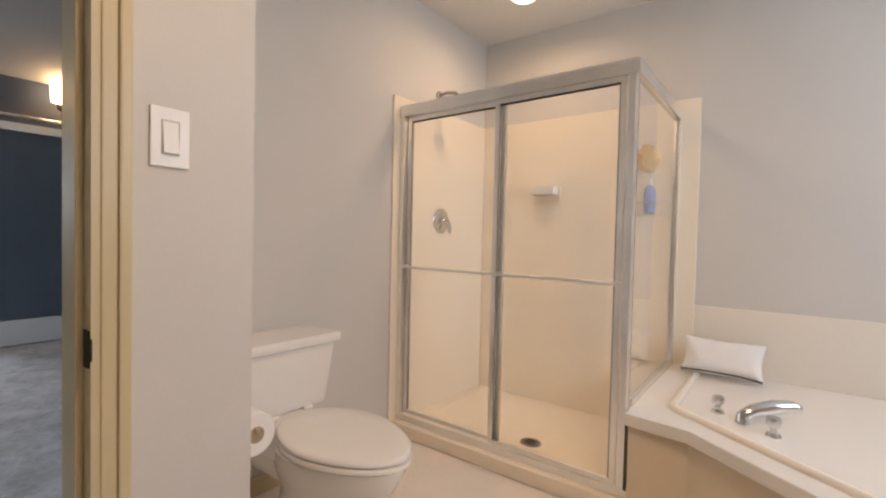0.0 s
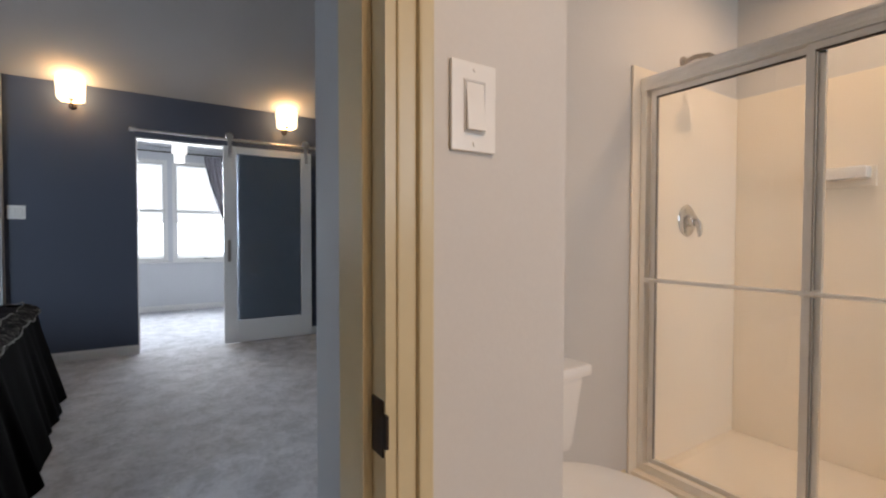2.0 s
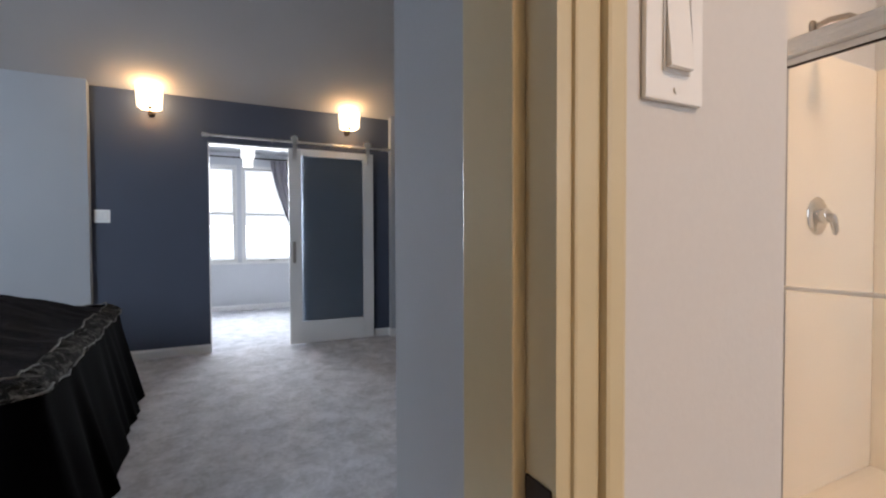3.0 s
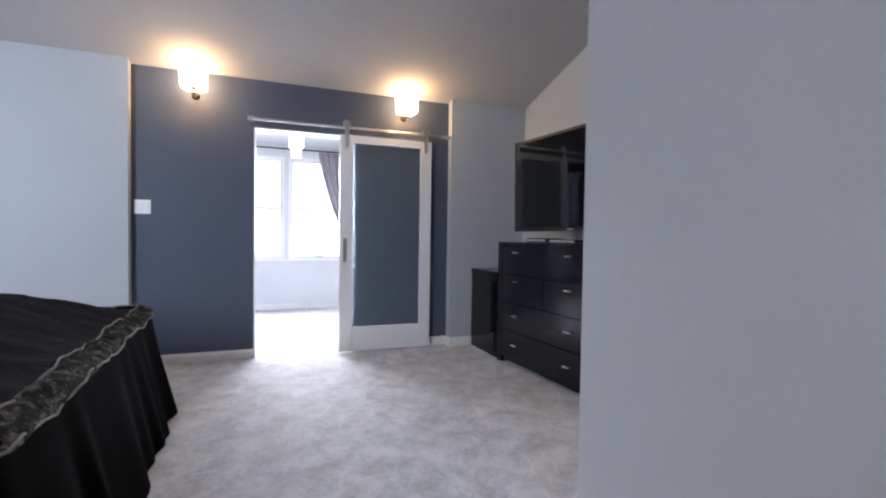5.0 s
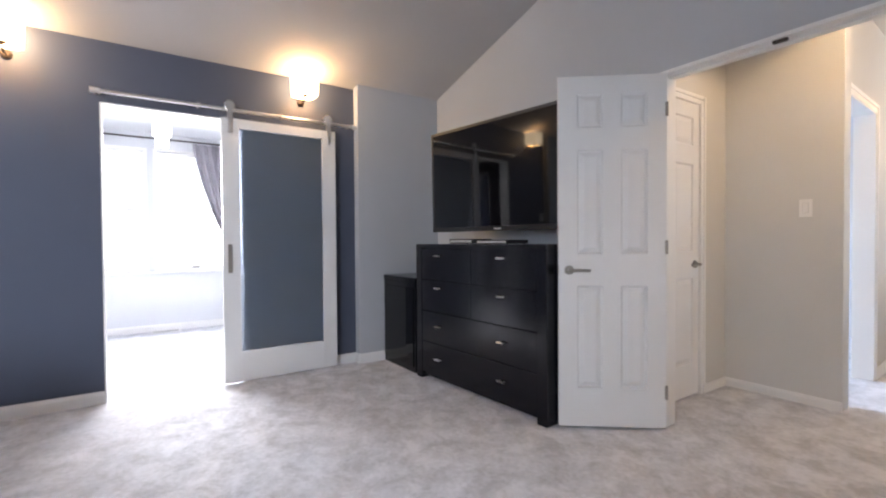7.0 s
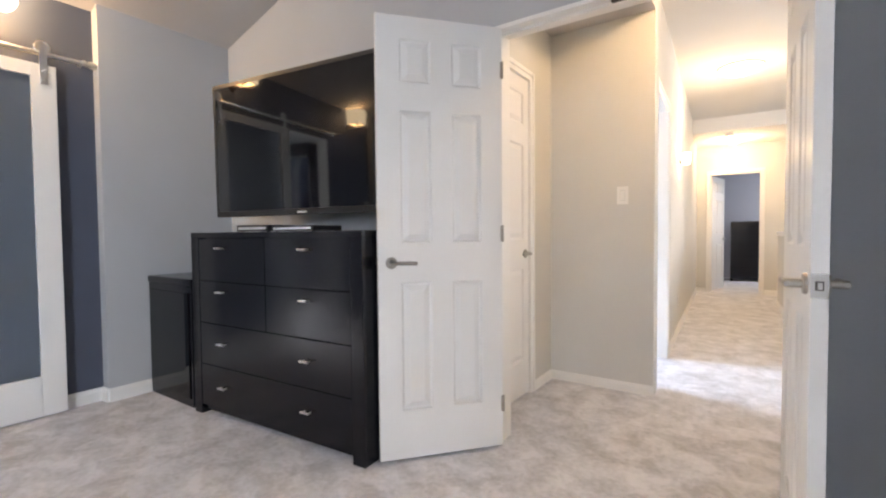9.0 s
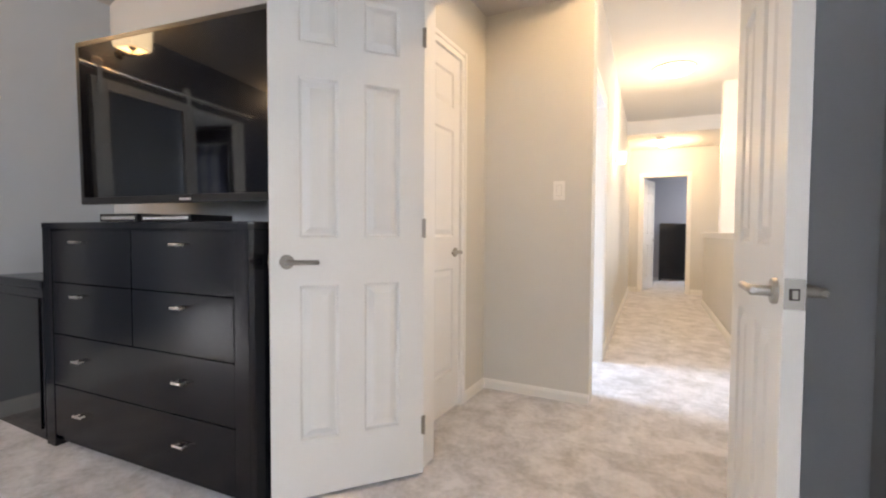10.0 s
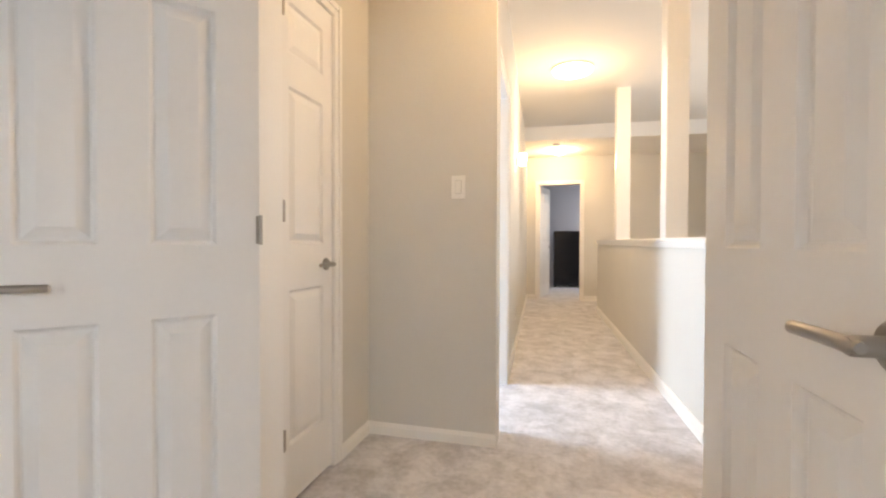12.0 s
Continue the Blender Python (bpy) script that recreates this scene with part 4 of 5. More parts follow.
for k in range(7):
    s = thing("shirt", "long-sleeved shirt hanging on the wardrobe rail", "shirt", pose(-7.05 + 0.22 + 0.06 * k, -1.49, 0.265), group="shirts in the wardrobe")
    bm = grid_bm(10, 14, lambda u, v, k=k: Vector((0.018 * math.cos(u * 2 * math.pi) * (0.5 + v * 0.8) + 0.006 * math.sin(v * 9 + k), 0.17 * math.sin(u * 2 * math.pi) * (0.35 + 0.65 * min(1, v * 5)), 1.92 - 0.95 * v)))
    part("cloth", bm, M_SHIRT if k % 3 else M_SHIRTB, s)
    part("hook", tube_bm((0, 0, 1.90), (0, 0, 1.965), 0.004, seg=8), M_ALU, s)

# ---- sunroom things ----
cu = thing("curtain", "grey curtain swept aside beside the sunroom window", "curtain")


def swept(y_top, y_low, width, tie):
    def fn(u, v):
        z = 2.34 - v * 1.46
        pull = min(1.0, v / tie)
        w = width * (1 - 0.62 * pull ** 1.3)
        y = y_top + (y_low - y_top) * pull ** 1.4 + (u - 0.0) * w
        return Vector((SX + 0.10 + 0.030 * math.sin(u * 40 + 2 * v) * (1 - 0.3 * pull), y, z))
    return fn


part("cloth", grid_bm(90, 30, swept(1.17, 1.56, 0.62, 0.9)), M_CURTAIN, cu)
cu = thing("curtain", "grey curtain gathered at the sunroom window", "curtain")
part("cloth", grid_bm(90, 30, swept(-0.62, -0.60, 0.55, 0.9)), M_CURTAIN, cu)
cr = thing("curtain_rod", "thin dark curtain rod over the sunroom windows", "curtain rod")
part("rod", tube_bm((SX + 0.10, -1.4, 2.36), (SX + 0.10, 2.7, 2.36), 0.010), M_BRONZE, cr)
for y in (-1.35, 0.65, 2.65):
    part("bracket", tube_bm((SX, y, 2.36), (SX + 0.10, y, 2.36), 0.006, seg=8), M_BRONZE, cr)
fv = thing("floor_vent", "pale metal floor register under the sunroom windows", "floor vent", pose(-7.45, 0.86, 0))
part("rim", box_bm(-0.06, 0.06, -0.16, 0.16, 0.0, 0.006, bevel=0.002), M_ALU, fv)
for k in range(9):
    part("slat", box_bm(-0.045, 0.045, -0.14 + k * 0.031, -0.128 + k * 0.031, 0.006, 0.010), M_BRONZE, fv, smooth=False)
pd = thing("pendant_lamp", "white glass pendant lamp of stacked panes", "pendant lamp", pose(-6.3, 0.79, 0))
part("canopy", lathe_bm([(0.05, 2.42), (0.05, 2.44)], 20), M_WHITE, pd)
part("cord", tube_bm((0, 0, 2.28), (0, 0, 2.42), 0.004, seg=8), M_WHITE, pd)
for n, (w, za, zb) in enumerate(((0.16, 2.18, 2.30), (0.11, 2.06, 2.18))):
    for a in range(4):
        r = math.radians(90 * a)
        bm = box_bm(w / 2 - 0.004, w / 2, -w / 2, w / 2, za, zb, bevel=0.002)
        bmesh.ops.rotate(bm, verts=bm.verts, cent=(0, 0, 0), matrix=Matrix.Rotation(r, 3, "Z"))
        part("glass_pane", bm, M_PEND, pd)

# ---- hall things ----
def dome_light(name, at, r, label, mat):
    d = thing(name, label, "ceiling lamp", at)
    part("ring", lathe_bm([(r * 0.9, 0), (r, -0.006), (r, -0.018), (r * 0.94, -0.02)], 32), M_WHITE, d)
    s = part("diffuser", lathe_bm([(r * 0.95, -0.018), (r * 0.9, -0.04), (r * 0.65, -0.06), (r * 0.25, -0.07), (0.01, -0.072)], 32), mat, d, "glowing frosted dome")
    s.visible_shadow = False
    return d


# dome added out of view, only to house the entry fill
dome_light("ceiling_light", pose(-1.30, 3.65, CEIL_H), 0.14, "added lit dome lamp, out of view over the hall entry", M_GLOWW)
dome_light("ceiling_light", pose(-1.47, 6.55, CEIL_H), 0.20, "lit frosted dome lamp on the hall ceiling", M_GLOWW)
dome_light("ceiling_light", HALL @ pose(0.5, 5.45, 2.50), 0.09, "small lit dome lamp before the far doorway", M_GLOWW)
sd = thing("smoke_detector", "round white smoke detector on the hall ceiling", "smoke detector", HALL @ pose(0.43, 4.95, 2.50))
part("body", lathe_bm([(0.055, 0), (0.06, -0.01), (0.058, -0.03), (0.045, -0.038)], 24), M_PLATE, sd)
ou = thing("wall_outlet", "white double socket low on the hall wall", "wall outlet", HALL @ pose(-0.03, 2.165, 0.341, 0, 0, 90))
part("plate", box_bm(-0.035, 0.035, -0.006, 0, -0.057, 0.057, bevel=0.003), M_PLATE, ou)
for z in (-0.02, 0.02):
    so = part("socket", lathe_bm([(0.0165, 0.0), (0.0165, 0.002), (0.014, 0.003)], 20, pose(0, -0.006, z, 90)), M_GAP, ou)
    for x in (-0.006, 0.006):
        part("slot", box_bm(x - 0.001, x + 0.001, -0.0096, -0.0088, z - 0.003, z + 0.005), M_BRONZE, so, smooth=False)
hs = thing("wall_sconce", "small lit glass wall lamp in the hall", "wall lamp", HALL @ pose(-0.03, 2.25, 1.80))
part("back_plate", lathe_bm([(0.04, 0), (0.04, 0.012)], 20, pose(0, 0, 0, 0, 90)), M_NICKEL, hs)
gl = part("shade", lathe_bm([(0.03, -0.05), (0.04, 0.0), (0.042, 0.06), (0.036, 0.062)], 20, pose(0.06, 0, 0)), M_GLOWW, hs, "glowing glass shade")
gl.visible_shadow = False
part("arm", tube_bm((0.01, 0, -0.03), (0.06, 0, -0.05), 0.006, seg=8), M_NICKEL, hs)
ch = thing("chest_of_drawers", "tall black chest of drawers in the far room", "chest", pose(-1.76, 12.45, 0, 0, 0, 2.9))
part("body", box_bm(0, 0.75, 0.02, 0.45, 0.04, 1.26, bevel=0.006), M_BLACK, ch)
for k in range(5):
    part("drawer", box_bm(0.02, 0.73, 0.0, 0.022, 0.06 + k * 0.238, 0.06 + k * 0.238 + 0.228, bevel=0.004), M_BLACK, ch)
for x in (0.0, 0.70):
    part("foot", box_bm(x, x + 0.05, 0.03, 0.44, 0.0, 0.04), M_BLACK, ch, smooth=False)

# ---- bathroom things, laid out round one corner and then moved to their place ----
def moved(made, dx, dy):
    for ob in made:
        if ob.parent is None:
            ob.location.x += dx
            ob.location.y += dy


standing = set(scene.objects)
WX, NY = -0.981, 3.33
# shower base and wall panels
sb = thing("shower_base", "cream acrylic shower base with a raised kerb", "shower base", kind="structure")
part("pan", box_bm(WX, 0.33, 2.44, NY, 0.008, 0.05), M_ACRYL, sb, smooth=False)
part("kerb", box_bm(WX, 0.30, 2.41, 2.54, 0.008, 0.078, bevel=0.012), M_ACRYL, sb)
part("ledge", box_bm(0.235, 0.283, 2.50, NY, 0.05, 0.431), M_ACRYL, sb)
bm = box_bm(WX, WX + 0.012, 2.395, NY, 0.05, 1.862, bevel=0.005)
box_bm(WX + 0.012, 0.365, NY - 0.012, NY, 0.05, 1.862, bevel=0.005, bm=bm)
bmw = structure("shower_wall", bm, M_ACRYL, "cream acrylic shower wall panels", "shower wall")
dn = thing("drain", "round metal drain in the shower floor", "drain", pose(-0.27, 2.72, 0.05))
part("rim", lathe_bm([(0.052, 0), (0.055, 0.002), (0.05, 0.004), (0.02, 0.003)], 28), M_NICKEL, dn)
for k in range(6):
    part("slot", box_bm(-0.03, 0.03, -0.033 + 0.012 * k, -0.028 + 0.012 * k, 0.004, 0.0045), M_BRONZE, dn, smooth=False)
dh = thing("soap_dish", "cream moulded soap shelf on the shower wall", "soap dish", pose(-0.49, NY - 0.012, 1.36))
part("shelf", box_bm(-0.078, 0.078, -0.085, 0, 0.015, 0.070, bevel=0.014), M_TUB, dh, "white moulded shelf")
part("backing", box_bm(-0.095, 0.095, -0.014, 0, -0.02, 0.075, bevel=0.006), M_ACRYL, dh)

sh = thing("shower_enclosure", "glass corner shower enclosure with a brushed aluminium frame", "shower")
FY, FX0, FX1, Z0, Z1 = 2.475, WX + 0.014, 0.275, 0.078, 1.795
bm = box_bm(FX0, FX1, FY - 0.030, FY + 0.030, Z1 - 0.045, Z1 + 0.014, bevel=0.004)
hdr = part("header", bm, M_ALU, sh)
for z in (Z1 - 0.034, Z1 - 0.020, Z1 - 0.002):
    part("header_rib", box_bm(FX0, FX1, FY - 0.034, FY - 0.0295, z, z + 0.006, bevel=0.0015), M_ALU, hdr)
bm = box_bm(FX0, FX1, FY - 0.028, FY + 0.028, Z0, Z0 + 0.022, bevel=0.003)
box_bm(FX0, FX1, FY - 0.028, FY - 0.022, Z0 + 0.022, Z0 + 0.034, bm=bm)
part("bottom_track", bm, M_ALU, sh)
part("wall_jamb", box_bm(FX0, FX0 + 0.026, FY - 0.026, FY + 0.026, Z0 + 0.022, Z1 - 0.045, bevel=0.002), M_ALU, sh)
part("corner_post", box_bm(FX1 - 0.045, FX1 - 0.015, FY - 0.026, FY + 0.026, Z0 + 0.022, Z1 - 0.045, bevel=0.003), M_ALU, sh)


def sliding_panel(x0, x1, y, side):
    p = part("sliding_panel", box_bm(x0 + 0.02, x1 - 0.02, y - 0.003, y + 0.003, Z0 + 0.05, Z1 - 0.06), M_GLASS, sh, "clear glass sliding panel", smooth=False)
    p.visible_shadow = False
    e = 0.024
    for nm, a in (("panel_stile", (x0, x0 + e)), ("panel_stile", (x1 - e, x1))):
        part(nm, box_bm(a[0], a[1], y - 0.009, y + 0.009, Z0 + 0.036, Z1 - 0.046, bevel=0.002), M_ALU, p)
    part("panel_rail", box_bm(x0 + e, x1 - e, y - 0.008, y + 0.008, Z0 + 0.036, Z0 + 0.056, bevel=0.002), M_ALU, p)
    part("panel_rail", box_bm(x0 + e, x1 - e, y - 0.008, y + 0.008, Z1 - 0.070, Z1 - 0.046, bevel=0.002), M_ALU, p)
    for xa in (x0 + e, x1 - e - 0.005):
        part("seal", box_bm(xa, xa + 0.005, y - 0.007, y + 0.007, Z0 + 0.056, Z1 - 0.070), M_SEAL, p, "grey vinyl seal", smooth=False)
    part("seal", box_bm(x0 + e, x1 - e, y - 0.0075, y + 0.0075, Z1 - 0.076, Z1 - 0.0701), M_BRONZE, p, "dark rubber seal", smooth=False)
    zb = 0.928
    yb = y + side * 0.035
    part("towel_bar", tube_bm((x0 + 0.012, yb, zb), (x1 - 0.012, yb, zb), 0.0075, seg=12), M_ALU, p)
    for x in (x0 + 0.012, x1 - 0.012):
        part("bar_bracket", tube_bm((x, y, zb), (x, yb + side * 0.006, zb), 0.011, seg=12), M_ALU, p)


sliding_panel(FX0 + 0.03, -0.325, FY + 0.012, -1.25)
sliding_panel(-0.372, FX1 - 0.05, FY - 0.012, -1)
DK = 0.43
p = part("side_pane", box_bm(FX1 - 0.024, FX1 - 0.018, FY + 0.04, NY - 0.045, DK + 0.03, Z1 - 0.04), M_GLASS, sh, "clear fixed glass pane", smooth=False)
p.visible_shadow = False
part("side_header", box_bm(FX1 - 0.040, FX1, FY + 0.030, NY - 0.012, Z1 - 0.045, Z1 + 0.012, bevel=0.003), M_ALU, sh)
part("side_track", box_bm(FX1 - 0.036, FX1 - 0.004, FY + 0.03, NY - 0.012, DK + 0.002, DK + 0.03, bevel=0.002), M_ALU, sh)
part("side_jamb", box_bm(FX1 - 0.036, FX1 - 0.004, NY - 0.050, NY - 0.012, DK + 0.03, Z1 - 0.045, bevel=0.002), M_ALU, sh)

va = thing("shower_valve", "round chrome shower valve with a lever", "shower valve", pose(WX + 0.012, 2.83, 1.195, 0, 90, 0))
part("escutcheon", lathe_bm([(0.075, 0), (0.078, 0.004), (0.07, 0.010), (0.03, 0.014), (0.028, 0.04), (0.022, 0.045)], 36), M_CHROME, va)
part("lever", sweep_bm([(0, 0, 0.045), (0.02, 0.01, 0.055), (0.06, 0.022, 0.055), (0.075, 0.026, 0.052)], [0.018, 0.014, 0.011, 0.008], 12), M_CHROME, va)
hd = thing("shower_spray", "brushed metal shower head on a curved arm", "shower head")
part("flange", lathe_bm([(0.03, 0), (0.03, 0.006), (0.016, 0.012)], 24, pose(WX + 0.001, 2.80, 1.955, 0, 90)), M_NICKEL, hd)
part("arm", sweep_bm([(WX, 2.80, 1.955), (WX + 0.06, 2.80, 1.965), (WX + 0.12, 2.80, 1.955), (WX + 0.155, 2.80, 1.925)], 0.011, 12), M_NICKEL, hd)
part("head", lathe_bm([(0.012, 0.03), (0.02, 0.01), (0.042, -0.02), (0.046, -0.03), (0.04, -0.034)], 28, pose(WX + 0.17, 2.80, 1.90, 0, -35)), M_NICKEL, hd)
bl = thing("bath_bottle", "blue plastic bottle hanging in the shower corner", "bottle", pose(0.13, NY - 0.055, 1.25))
part("body", lathe_bm([(0.02, 0.0), (0.032, 0.01), (0.034, 0.10), (0.028, 0.14), (0.012, 0.155)], 20), M_BLUEPL, bl)
part("cap", lathe_bm([(0.014, 0.155), (0.014, 0.185), (0.01, 0.19)], 16), M_PLATE, bl)
cd = thing("shower_caddy", "wire shower caddy on the wall panel", "caddy", pose(0.13, NY - 0.012, 1.24))
for z in (0.0, 0.07):
    bm = sweep_bm([(-0.10, 0, z), (-0.10, -0.09, z), (0.10, -0.09, z), (0.10, 0, z)], 0.003, 6)
    part("wire_rail", bm, M_CHROME, cd)
for x in (-0.06, -0.02, 0.02, 0.06):
    part("wire", tube_bm((x, 0, 0), (x, -0.09, 0), 0.002, seg=6), M_CHROME, cd)
part("hanger", tube_bm((0, -0.003, 0), (0, -0.003, 0.40), 0.003, seg=6), M_CHROME, cd)
sp2 = thing("bath_sponge", "orange bath sponge hung in the shower corner", "sponge", pose(0.12, NY - 0.07, 1.55))
bm = bmesh.new()
bmesh.ops.create_icosphere(bm, subdivisions=4, radius=0.06)
for v in bm.verts:
    v.co *= 1 + 0.22 * noise.noise(v.co * 40) + 0.08 * noise.noise(v.co * 90)
    v.co.z *= 1.25
part("sponge_body", bm, M_ORANGE, sp2)

# toilet
to = thing("toilet", "white porcelain toilet with its lid closed", "toilet", pose(WX, 1.645, 0.008))
bm = box_bm(0.02, 0.225, -0.20, 0.20, 0.385, 0.645, bevel=0.025)
for v in bm.verts:
    k = (0.645 - v.co.z) / 0.26
    v.co.y *= 1 - 0.14 * k
    v.co.x = 0.02 + (v.co.x - 0.02) * (1 - 0.12 * k)
part("tank", bm, M_PORC, to)
part("tank_lid", box_bm(0.012, 0.245, -0.214, 0.214, 0.645, 0.685, bevel=0.014), M_PORC, to)


def egg(r, z, length, width, back, n=36):
    """An egg-shaped ring from the back to the front."""
    out = []
    for k in range(n):
        a = 2 * math.pi * k / n
        c = math.cos(a)
        x = back + 0.014 + length / 2 + c * length / 2 * r
        y = math.sin(a) * width / 2 * r * (1.0 if c < 0 else 1 - 0.16 * c)
        out.append(Vector((x, y, z)))
    return out


def egg_body(levels):
    bm = bmesh.new()
    rings = [[bm.verts.new(p) for p in lv] for lv in levels]
    n = len(rings[0])
    for a, b in zip(rings, rings[1:]):
        for k in range(n):
            bm.faces.new((a[k], a[(k + 1) % n], b[(k + 1) % n], b[k]))
    bm.faces.new(list(reversed(rings[0])))
    bm.faces.new(rings[-1])
    return bm


part("bowl", egg_body([egg(0.98, 0.000, 0.492, 0.25, 0.108), egg(0.9, 0.047, 0.472, 0.22, 0.128), egg(0.9, 0.151, 0.492, 0.24, 0.158), egg(0.98, 0.255, 0.552, 0.34, 0.178), egg(1.0, 0.321, 0.582, 0.375, 0.178), egg(1.0, 0.352, 0.587, 0.38, 0.178), egg(0.96, 0.357, 0.587, 0.38, 0.178)]), M_PORC, to)
part("neck", box_bm(0.05, 0.30, -0.11, 0.11, 0.18, 0.385, bevel=0.04), M_PORC, to)
part("seat", egg_body([egg(0.97, 0.357, 0.572, 0.385, 0.213), egg(1.0, 0.363, 0.572, 0.385, 0.213), egg(1.0, 0.373, 0.572, 0.385, 0.213), egg(0.98, 0.377, 0.572, 0.385, 0.213)]), M_PORC, to)
part("lid", egg_body([egg(0.97, 0.379, 0.567, 0.38, 0.213), egg(1.0, 0.384, 0.567, 0.38, 0.213), egg(0.995, 0.393, 0.567, 0.38, 0.213), egg(0.95, 0.401, 0.567, 0.38, 0.213), egg(0.6, 0.405, 0.567, 0.38, 0.213), egg(0.1, 0.407, 0.567, 0.38, 0.213)]), M_PORC, to)
for y in (-0.075, 0.075):
    part("hinge_cap", tube_bm((0.204, y - 0.02, 0.385), (0.204, y + 0.02, 0.385), 0.012, seg=14), M_PORC, to)

moved(set(scene.objects) - standing, 0.145, -0.160)
standing = set(scene.objects)
tp = thing("toilet_paper_holder", "chrome paper holder on the wall beside the toilet", "paper holder", pose(-0.36, 1.194, 0.585))
part("post", tube_bm((0, 0, 0), (0, 0.075, 0), 0.008, seg=12), M_CHROME, tp)
part("flange", lathe_bm([(0.024, 0), (0.024, 0.006), (0.012, 0.01)], 20, pose(0, 0, 0, -90)), M_CHROME, tp)
part("spindle", tube_bm((-0.06, 0.075, 0), (0.062, 0.075, 0), 0.007, seg=12), M_CHROME, tp)
ro = thing("toilet_roll", "white roll of toilet paper on its holder", "toilet roll", pose(-0.36, 1.269, 0.572))
part("paper", lathe_bm([(0.021, -0.052), (0.054, -0.052), (0.056, -0.049), (0.056, 0.049), (0.054, 0.052), (0.021, 0.052)], 36, pose(0, 0, 0, 0, 90)), M_PAPER, ro)
part("core", lathe_bm([(0.018, -0.053), (0.0215, -0.053), (0.0215, 0.053), (0.018, 0.053)], 28, pose(0, 0, 0, 0, 90)), M_CARD, ro)
part("loose_sheet", grid_bm(4, 8, lambda u, v: Vector((-0.052 + 0.104 * u, 0.0565 + 0.002 * math.sin(v * 5), -0.005 - 0.085 * v))), M_PAPER, ro)

moved(set(scene.objects) - standing, 0.115, -0.190)
standing = set(scene.objects)
# bathtub set into a corner deck
tub = thing("bathtub", "white corner bathtub set in a cream deck", "bathtub", kind="structure")
along, inward = Vector((0.816, -0.578, 0)), Vector((0.578, 0.816, 0))
P1 = Vector((0.487, 2.392, 0))
P2 = P1 + along * 2.38
outline = [Vector((0.262, 2.415, 0)), P1, P2, Vector((2.452, P2.y, 0)), Vector((2.452, NY, 0)), Vector((0.262, NY, 0))]
mid = P1 + along * 1.10 + inward * 0.68


def basin_ring(a, b, n=48):
    out = []
    for k in range(n):
        t = 2 * math.pi * k / n
        c, s = math.cos(t), math.sin(t)
        f = (abs(c) ** 3 + abs(s) ** 3) ** (-1 / 3)
        out.append(mid + along * (a * f * c) + inward * (b * f * s))
    return out


def ray_to_outline(p):
    d = (p - mid).normalized()
    best = None
    for a, b in zip(outline, outline[1:] + outline[:1]):
        e = b - a
        den = d.x * e.y - d.y * e.x
        if abs(den) < 1e-9:
            continue
        t = ((a.x - mid.x) * e.y - (a.y - mid.y) * e.x) / den
        s = ((a.x - mid.x) * d.y - (a.y - mid.y) * d.x) / den
        if t > 0 and -1e-6 <= s <= 1 + 1e-6 and (best is None or t < best):
            best = t
    return mid + d * best


bm = bmesh.new()
inner = basin_ring(0.62, 0.44)
angles = sorted({round(math.atan2((p - mid).y, (p - mid).x), 6) for p in inner} | {round(math.atan2((p - mid).y, (p - mid).x), 6) for p in outline})
rows = []
for ang in angles:
    d = Vector((math.cos(ang), math.sin(ang), 0))
    u, w = d.dot(along), d.dot(inward)
    ri = 1 / ((abs(u) / 0.62) ** 3 + (abs(w) / 0.44) ** 3) ** (1 / 3)
    o = ray_to_outline(mid + d)
    ro_ = (o - mid).length
    rows.append([mid + d * ro_ + Vector((0, 0, DK - 0.045)), mid + d * ro_ + Vector((0, 0, DK - 0.006)), mid + d * (ro_ - 0.006) + Vector((0, 0, DK)),
                 mid + d * (ri + 0.015) + Vector((0, 0, DK)), mid + d * ri + Vector((0, 0, DK - 0.012)), mid + d * (ri * 0.90) + Vector((0, 0, DK - 0.18)), mid + d * (ri * 0.80) + Vector((0, 0, DK - 0.36)), mid + d * (ri * 0.68) + Vector((0, 0, DK - 0.40))])
vs = [[bm.verts.new(p) for p in r] for r in rows]
for a, b in zip(vs, vs[1:] + vs[:1]):
    for k in range(len(a) - 1):
        bm.faces.new((a[k], b[k], b[k + 1], a[k + 1]))
bm.faces.new([r[-1] for r in vs])
part("basin_and_deck", bm, M_TUB, tub)
# raised rim a hand's width inside the deck's edge
rim = [Vector((0.40, NY - 0.06, DK)), Vector((0.40, 2.62, DK)), Vector((0.415, 2.585, DK)), Vector((0.45, 2.56, DK))] + [P1 + inward * 0.115 + along * s + Vector((0, 0, DK)) for s in (0.04, 0.6, 1.2, 1.8, 2.25)]
part("rim", sweep_bm(rim, 0.019, 12), M_SPLASH, tub, "cream rounded rim")
bm = box_bm(0.278, P1.x, 2.43, 2.448, 0.008, DK - 0.045)
part("front_panel", bm, M_TUBPANEL, tub, "cream front panel", smooth=False)
bm = bmesh.new()
r = bmesh.ops.create_cube(bm, size=1)
for v in r["verts"]:
    v.co = P1 + inward * (0.03 + 0.02 * (v.co.y + 0.5)) + along * ((v.co.x + 0.5) * 2.41 - 0.045) + Vector((0, 0, 0.008 + (v.co.z + 0.5) * (DK - 0.053)))
part("front_panel", bm, M_TUBPANEL, tub, "cream front panel", smooth=False)
bm = box_bm(0.365, 2.45, NY - 0.012, NY, DK, 0.765, bevel=0.004)
box_bm(2.440, 2.452, 1.05, NY - 0.012, DK, 0.765, bevel=0.004, bm=bm)
structure("tub_surround", bm, M_SPLASH, "cream splash panel above the tub", "splashback")
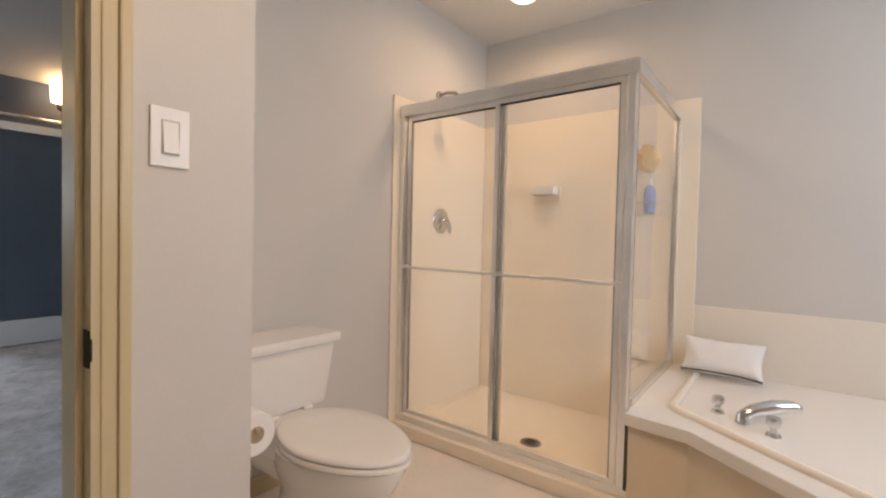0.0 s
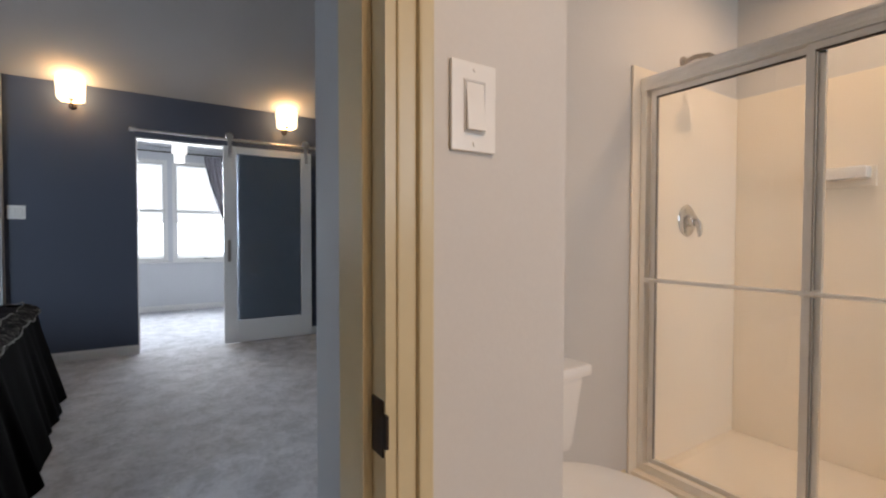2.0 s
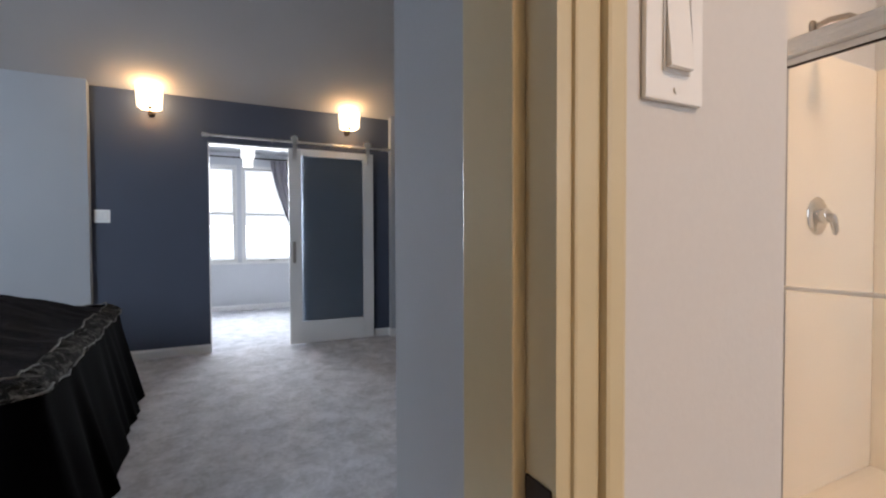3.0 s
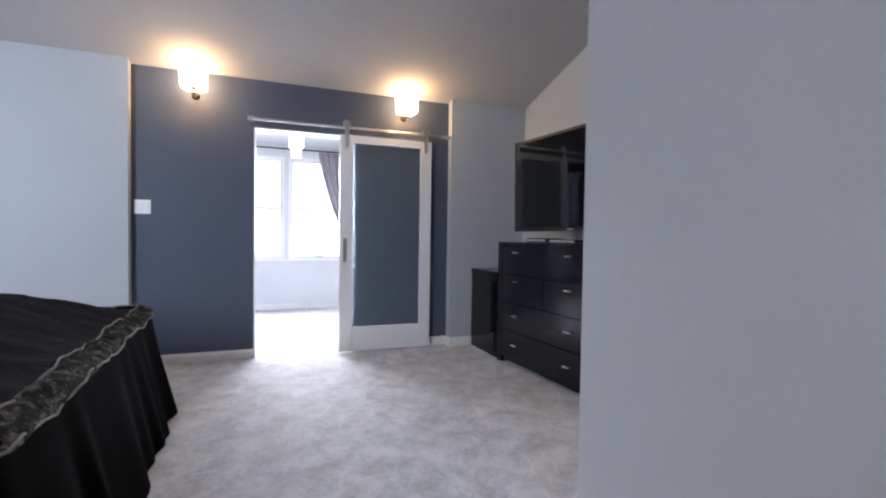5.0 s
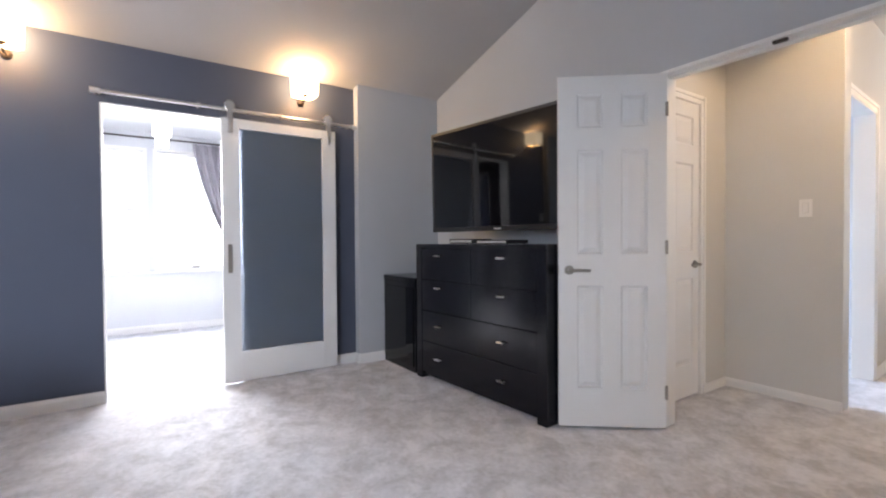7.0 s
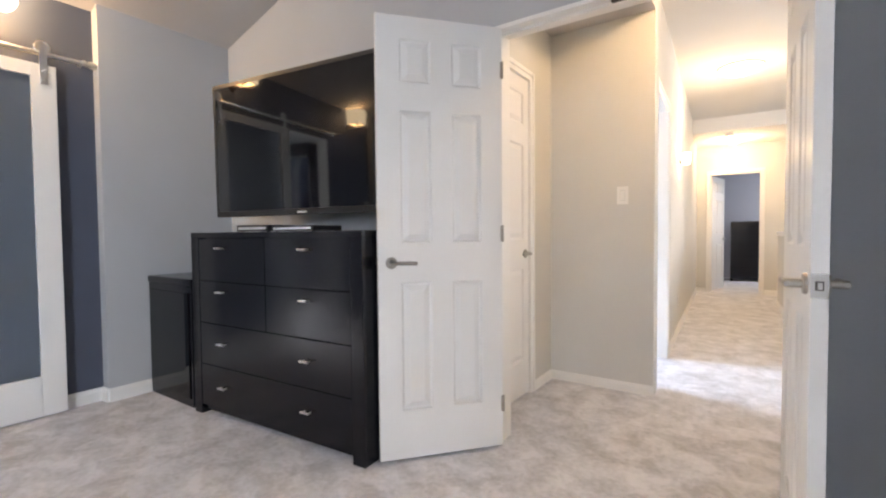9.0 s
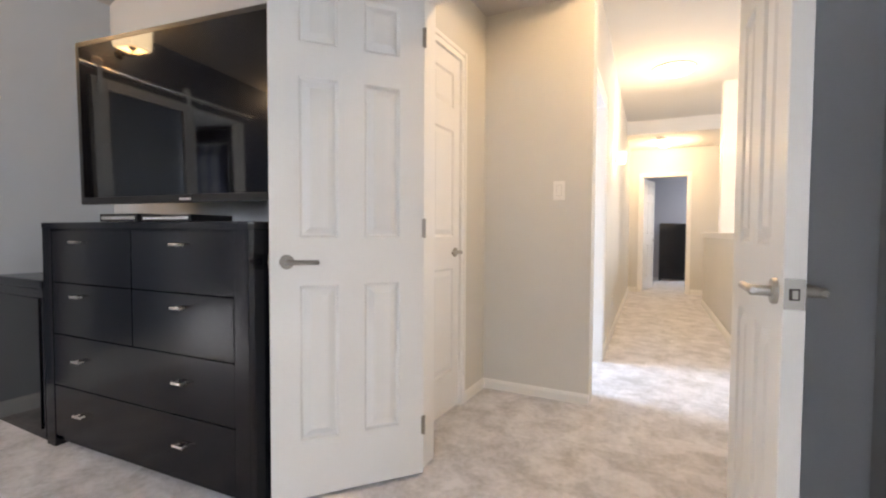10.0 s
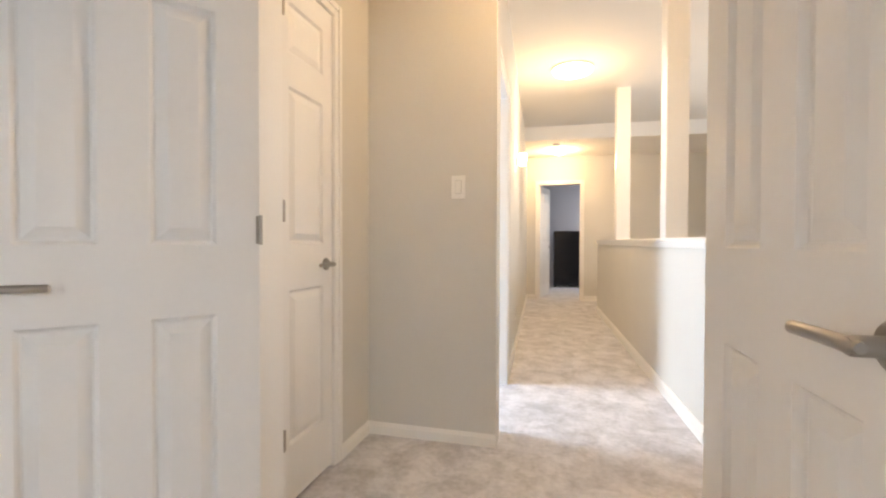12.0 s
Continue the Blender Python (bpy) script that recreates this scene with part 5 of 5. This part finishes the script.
fa = thing("tub_faucet", "brushed metal tub spout with two clear knobs", "faucet", pose(0.635, 2.61, DK))
part("spout", sweep_bm([(0, 0, 0), (0.002, 0.004, 0.025), (0.03, 0.02, 0.046), (0.09, 0.06, 0.064), (0.150, 0.085, 0.072), (0.172, 0.095, 0.064)], [0.024, 0.023, 0.026, 0.028, 0.022, 0.013], 16), M_CHROME, fa)
for k, (dx, dy) in enumerate(((-0.085, 0.065), (0.095, -0.065))):
    kn = part("knob", lathe_bm([(0.024, 0), (0.022, 0.008), (0.011, 0.012), (0.010, 0.03), (0.02, 0.034), (0.024, 0.05), (0.02, 0.066), (0.01, 0.07)], 20, pose(dx, dy, 0)), M_CHROME, fa)
pw = thing("bath_pillow", "white bath pillow propped on the tub deck in the corner", "pillow", pose(0.51, NY - 0.12, DK + 0.098, 62, 0, -3))


def pillow(u, v, side):
    x, y = (u - 0.5) * 0.35, (v - 0.5) * 0.19
    e = (1 - abs(2 * u - 1) ** 5) * (1 - abs(2 * v - 1) ** 4)
    puff = 0.042 * max(0, e) ** 0.6
    k = 1 - 0.07 * (1 - abs(2 * v - 1) ** 2)
    wave = 0.008 * noise.noise(Vector((x * 14, y * 14, side))) + 0.010 * noise.noise(Vector((x * 6, y * 6, 5)))
    return Vector((x * k, y * (1 - 0.10 * (1 - abs(2 * u - 1) ** 2)), side * puff + wave))


bm = grid_bm(40, 24, lambda u, v: pillow(u, v, 1))
low = grid_bm(40, 24, lambda u, v: pillow(u, v, -1))
tmp = bpy.data.meshes.new("pillow_back")
low.to_mesh(tmp)
low.free()
bm.from_mesh(tmp)
bpy.data.meshes.remove(tmp)
part("cover", bm, M_TOWEL, pw)
part("strap", sweep_bm([(-0.172, -0.086, 0.02), (-0.05, -0.086, 0.043), (0.08, -0.086, 0.043), (0.172, -0.090, 0.02)], 0.004, 6), M_BRONZE, pw, "thin dark strap")
# first dome is added out of view, to house the main lamp
dome_light("ceiling_light", pose(0.905, 1.14, 2.44), 0.17, "round lit lamp added, out of view, on the bathroom ceiling", M_GLOWW)
dome_light("ceiling_light", pose(-0.42, 2.80, 2.44), 0.09, "round lit lamp on the bathroom ceiling", M_GLOWW)
moved(set(scene.objects) - standing, 0.145, -0.160)
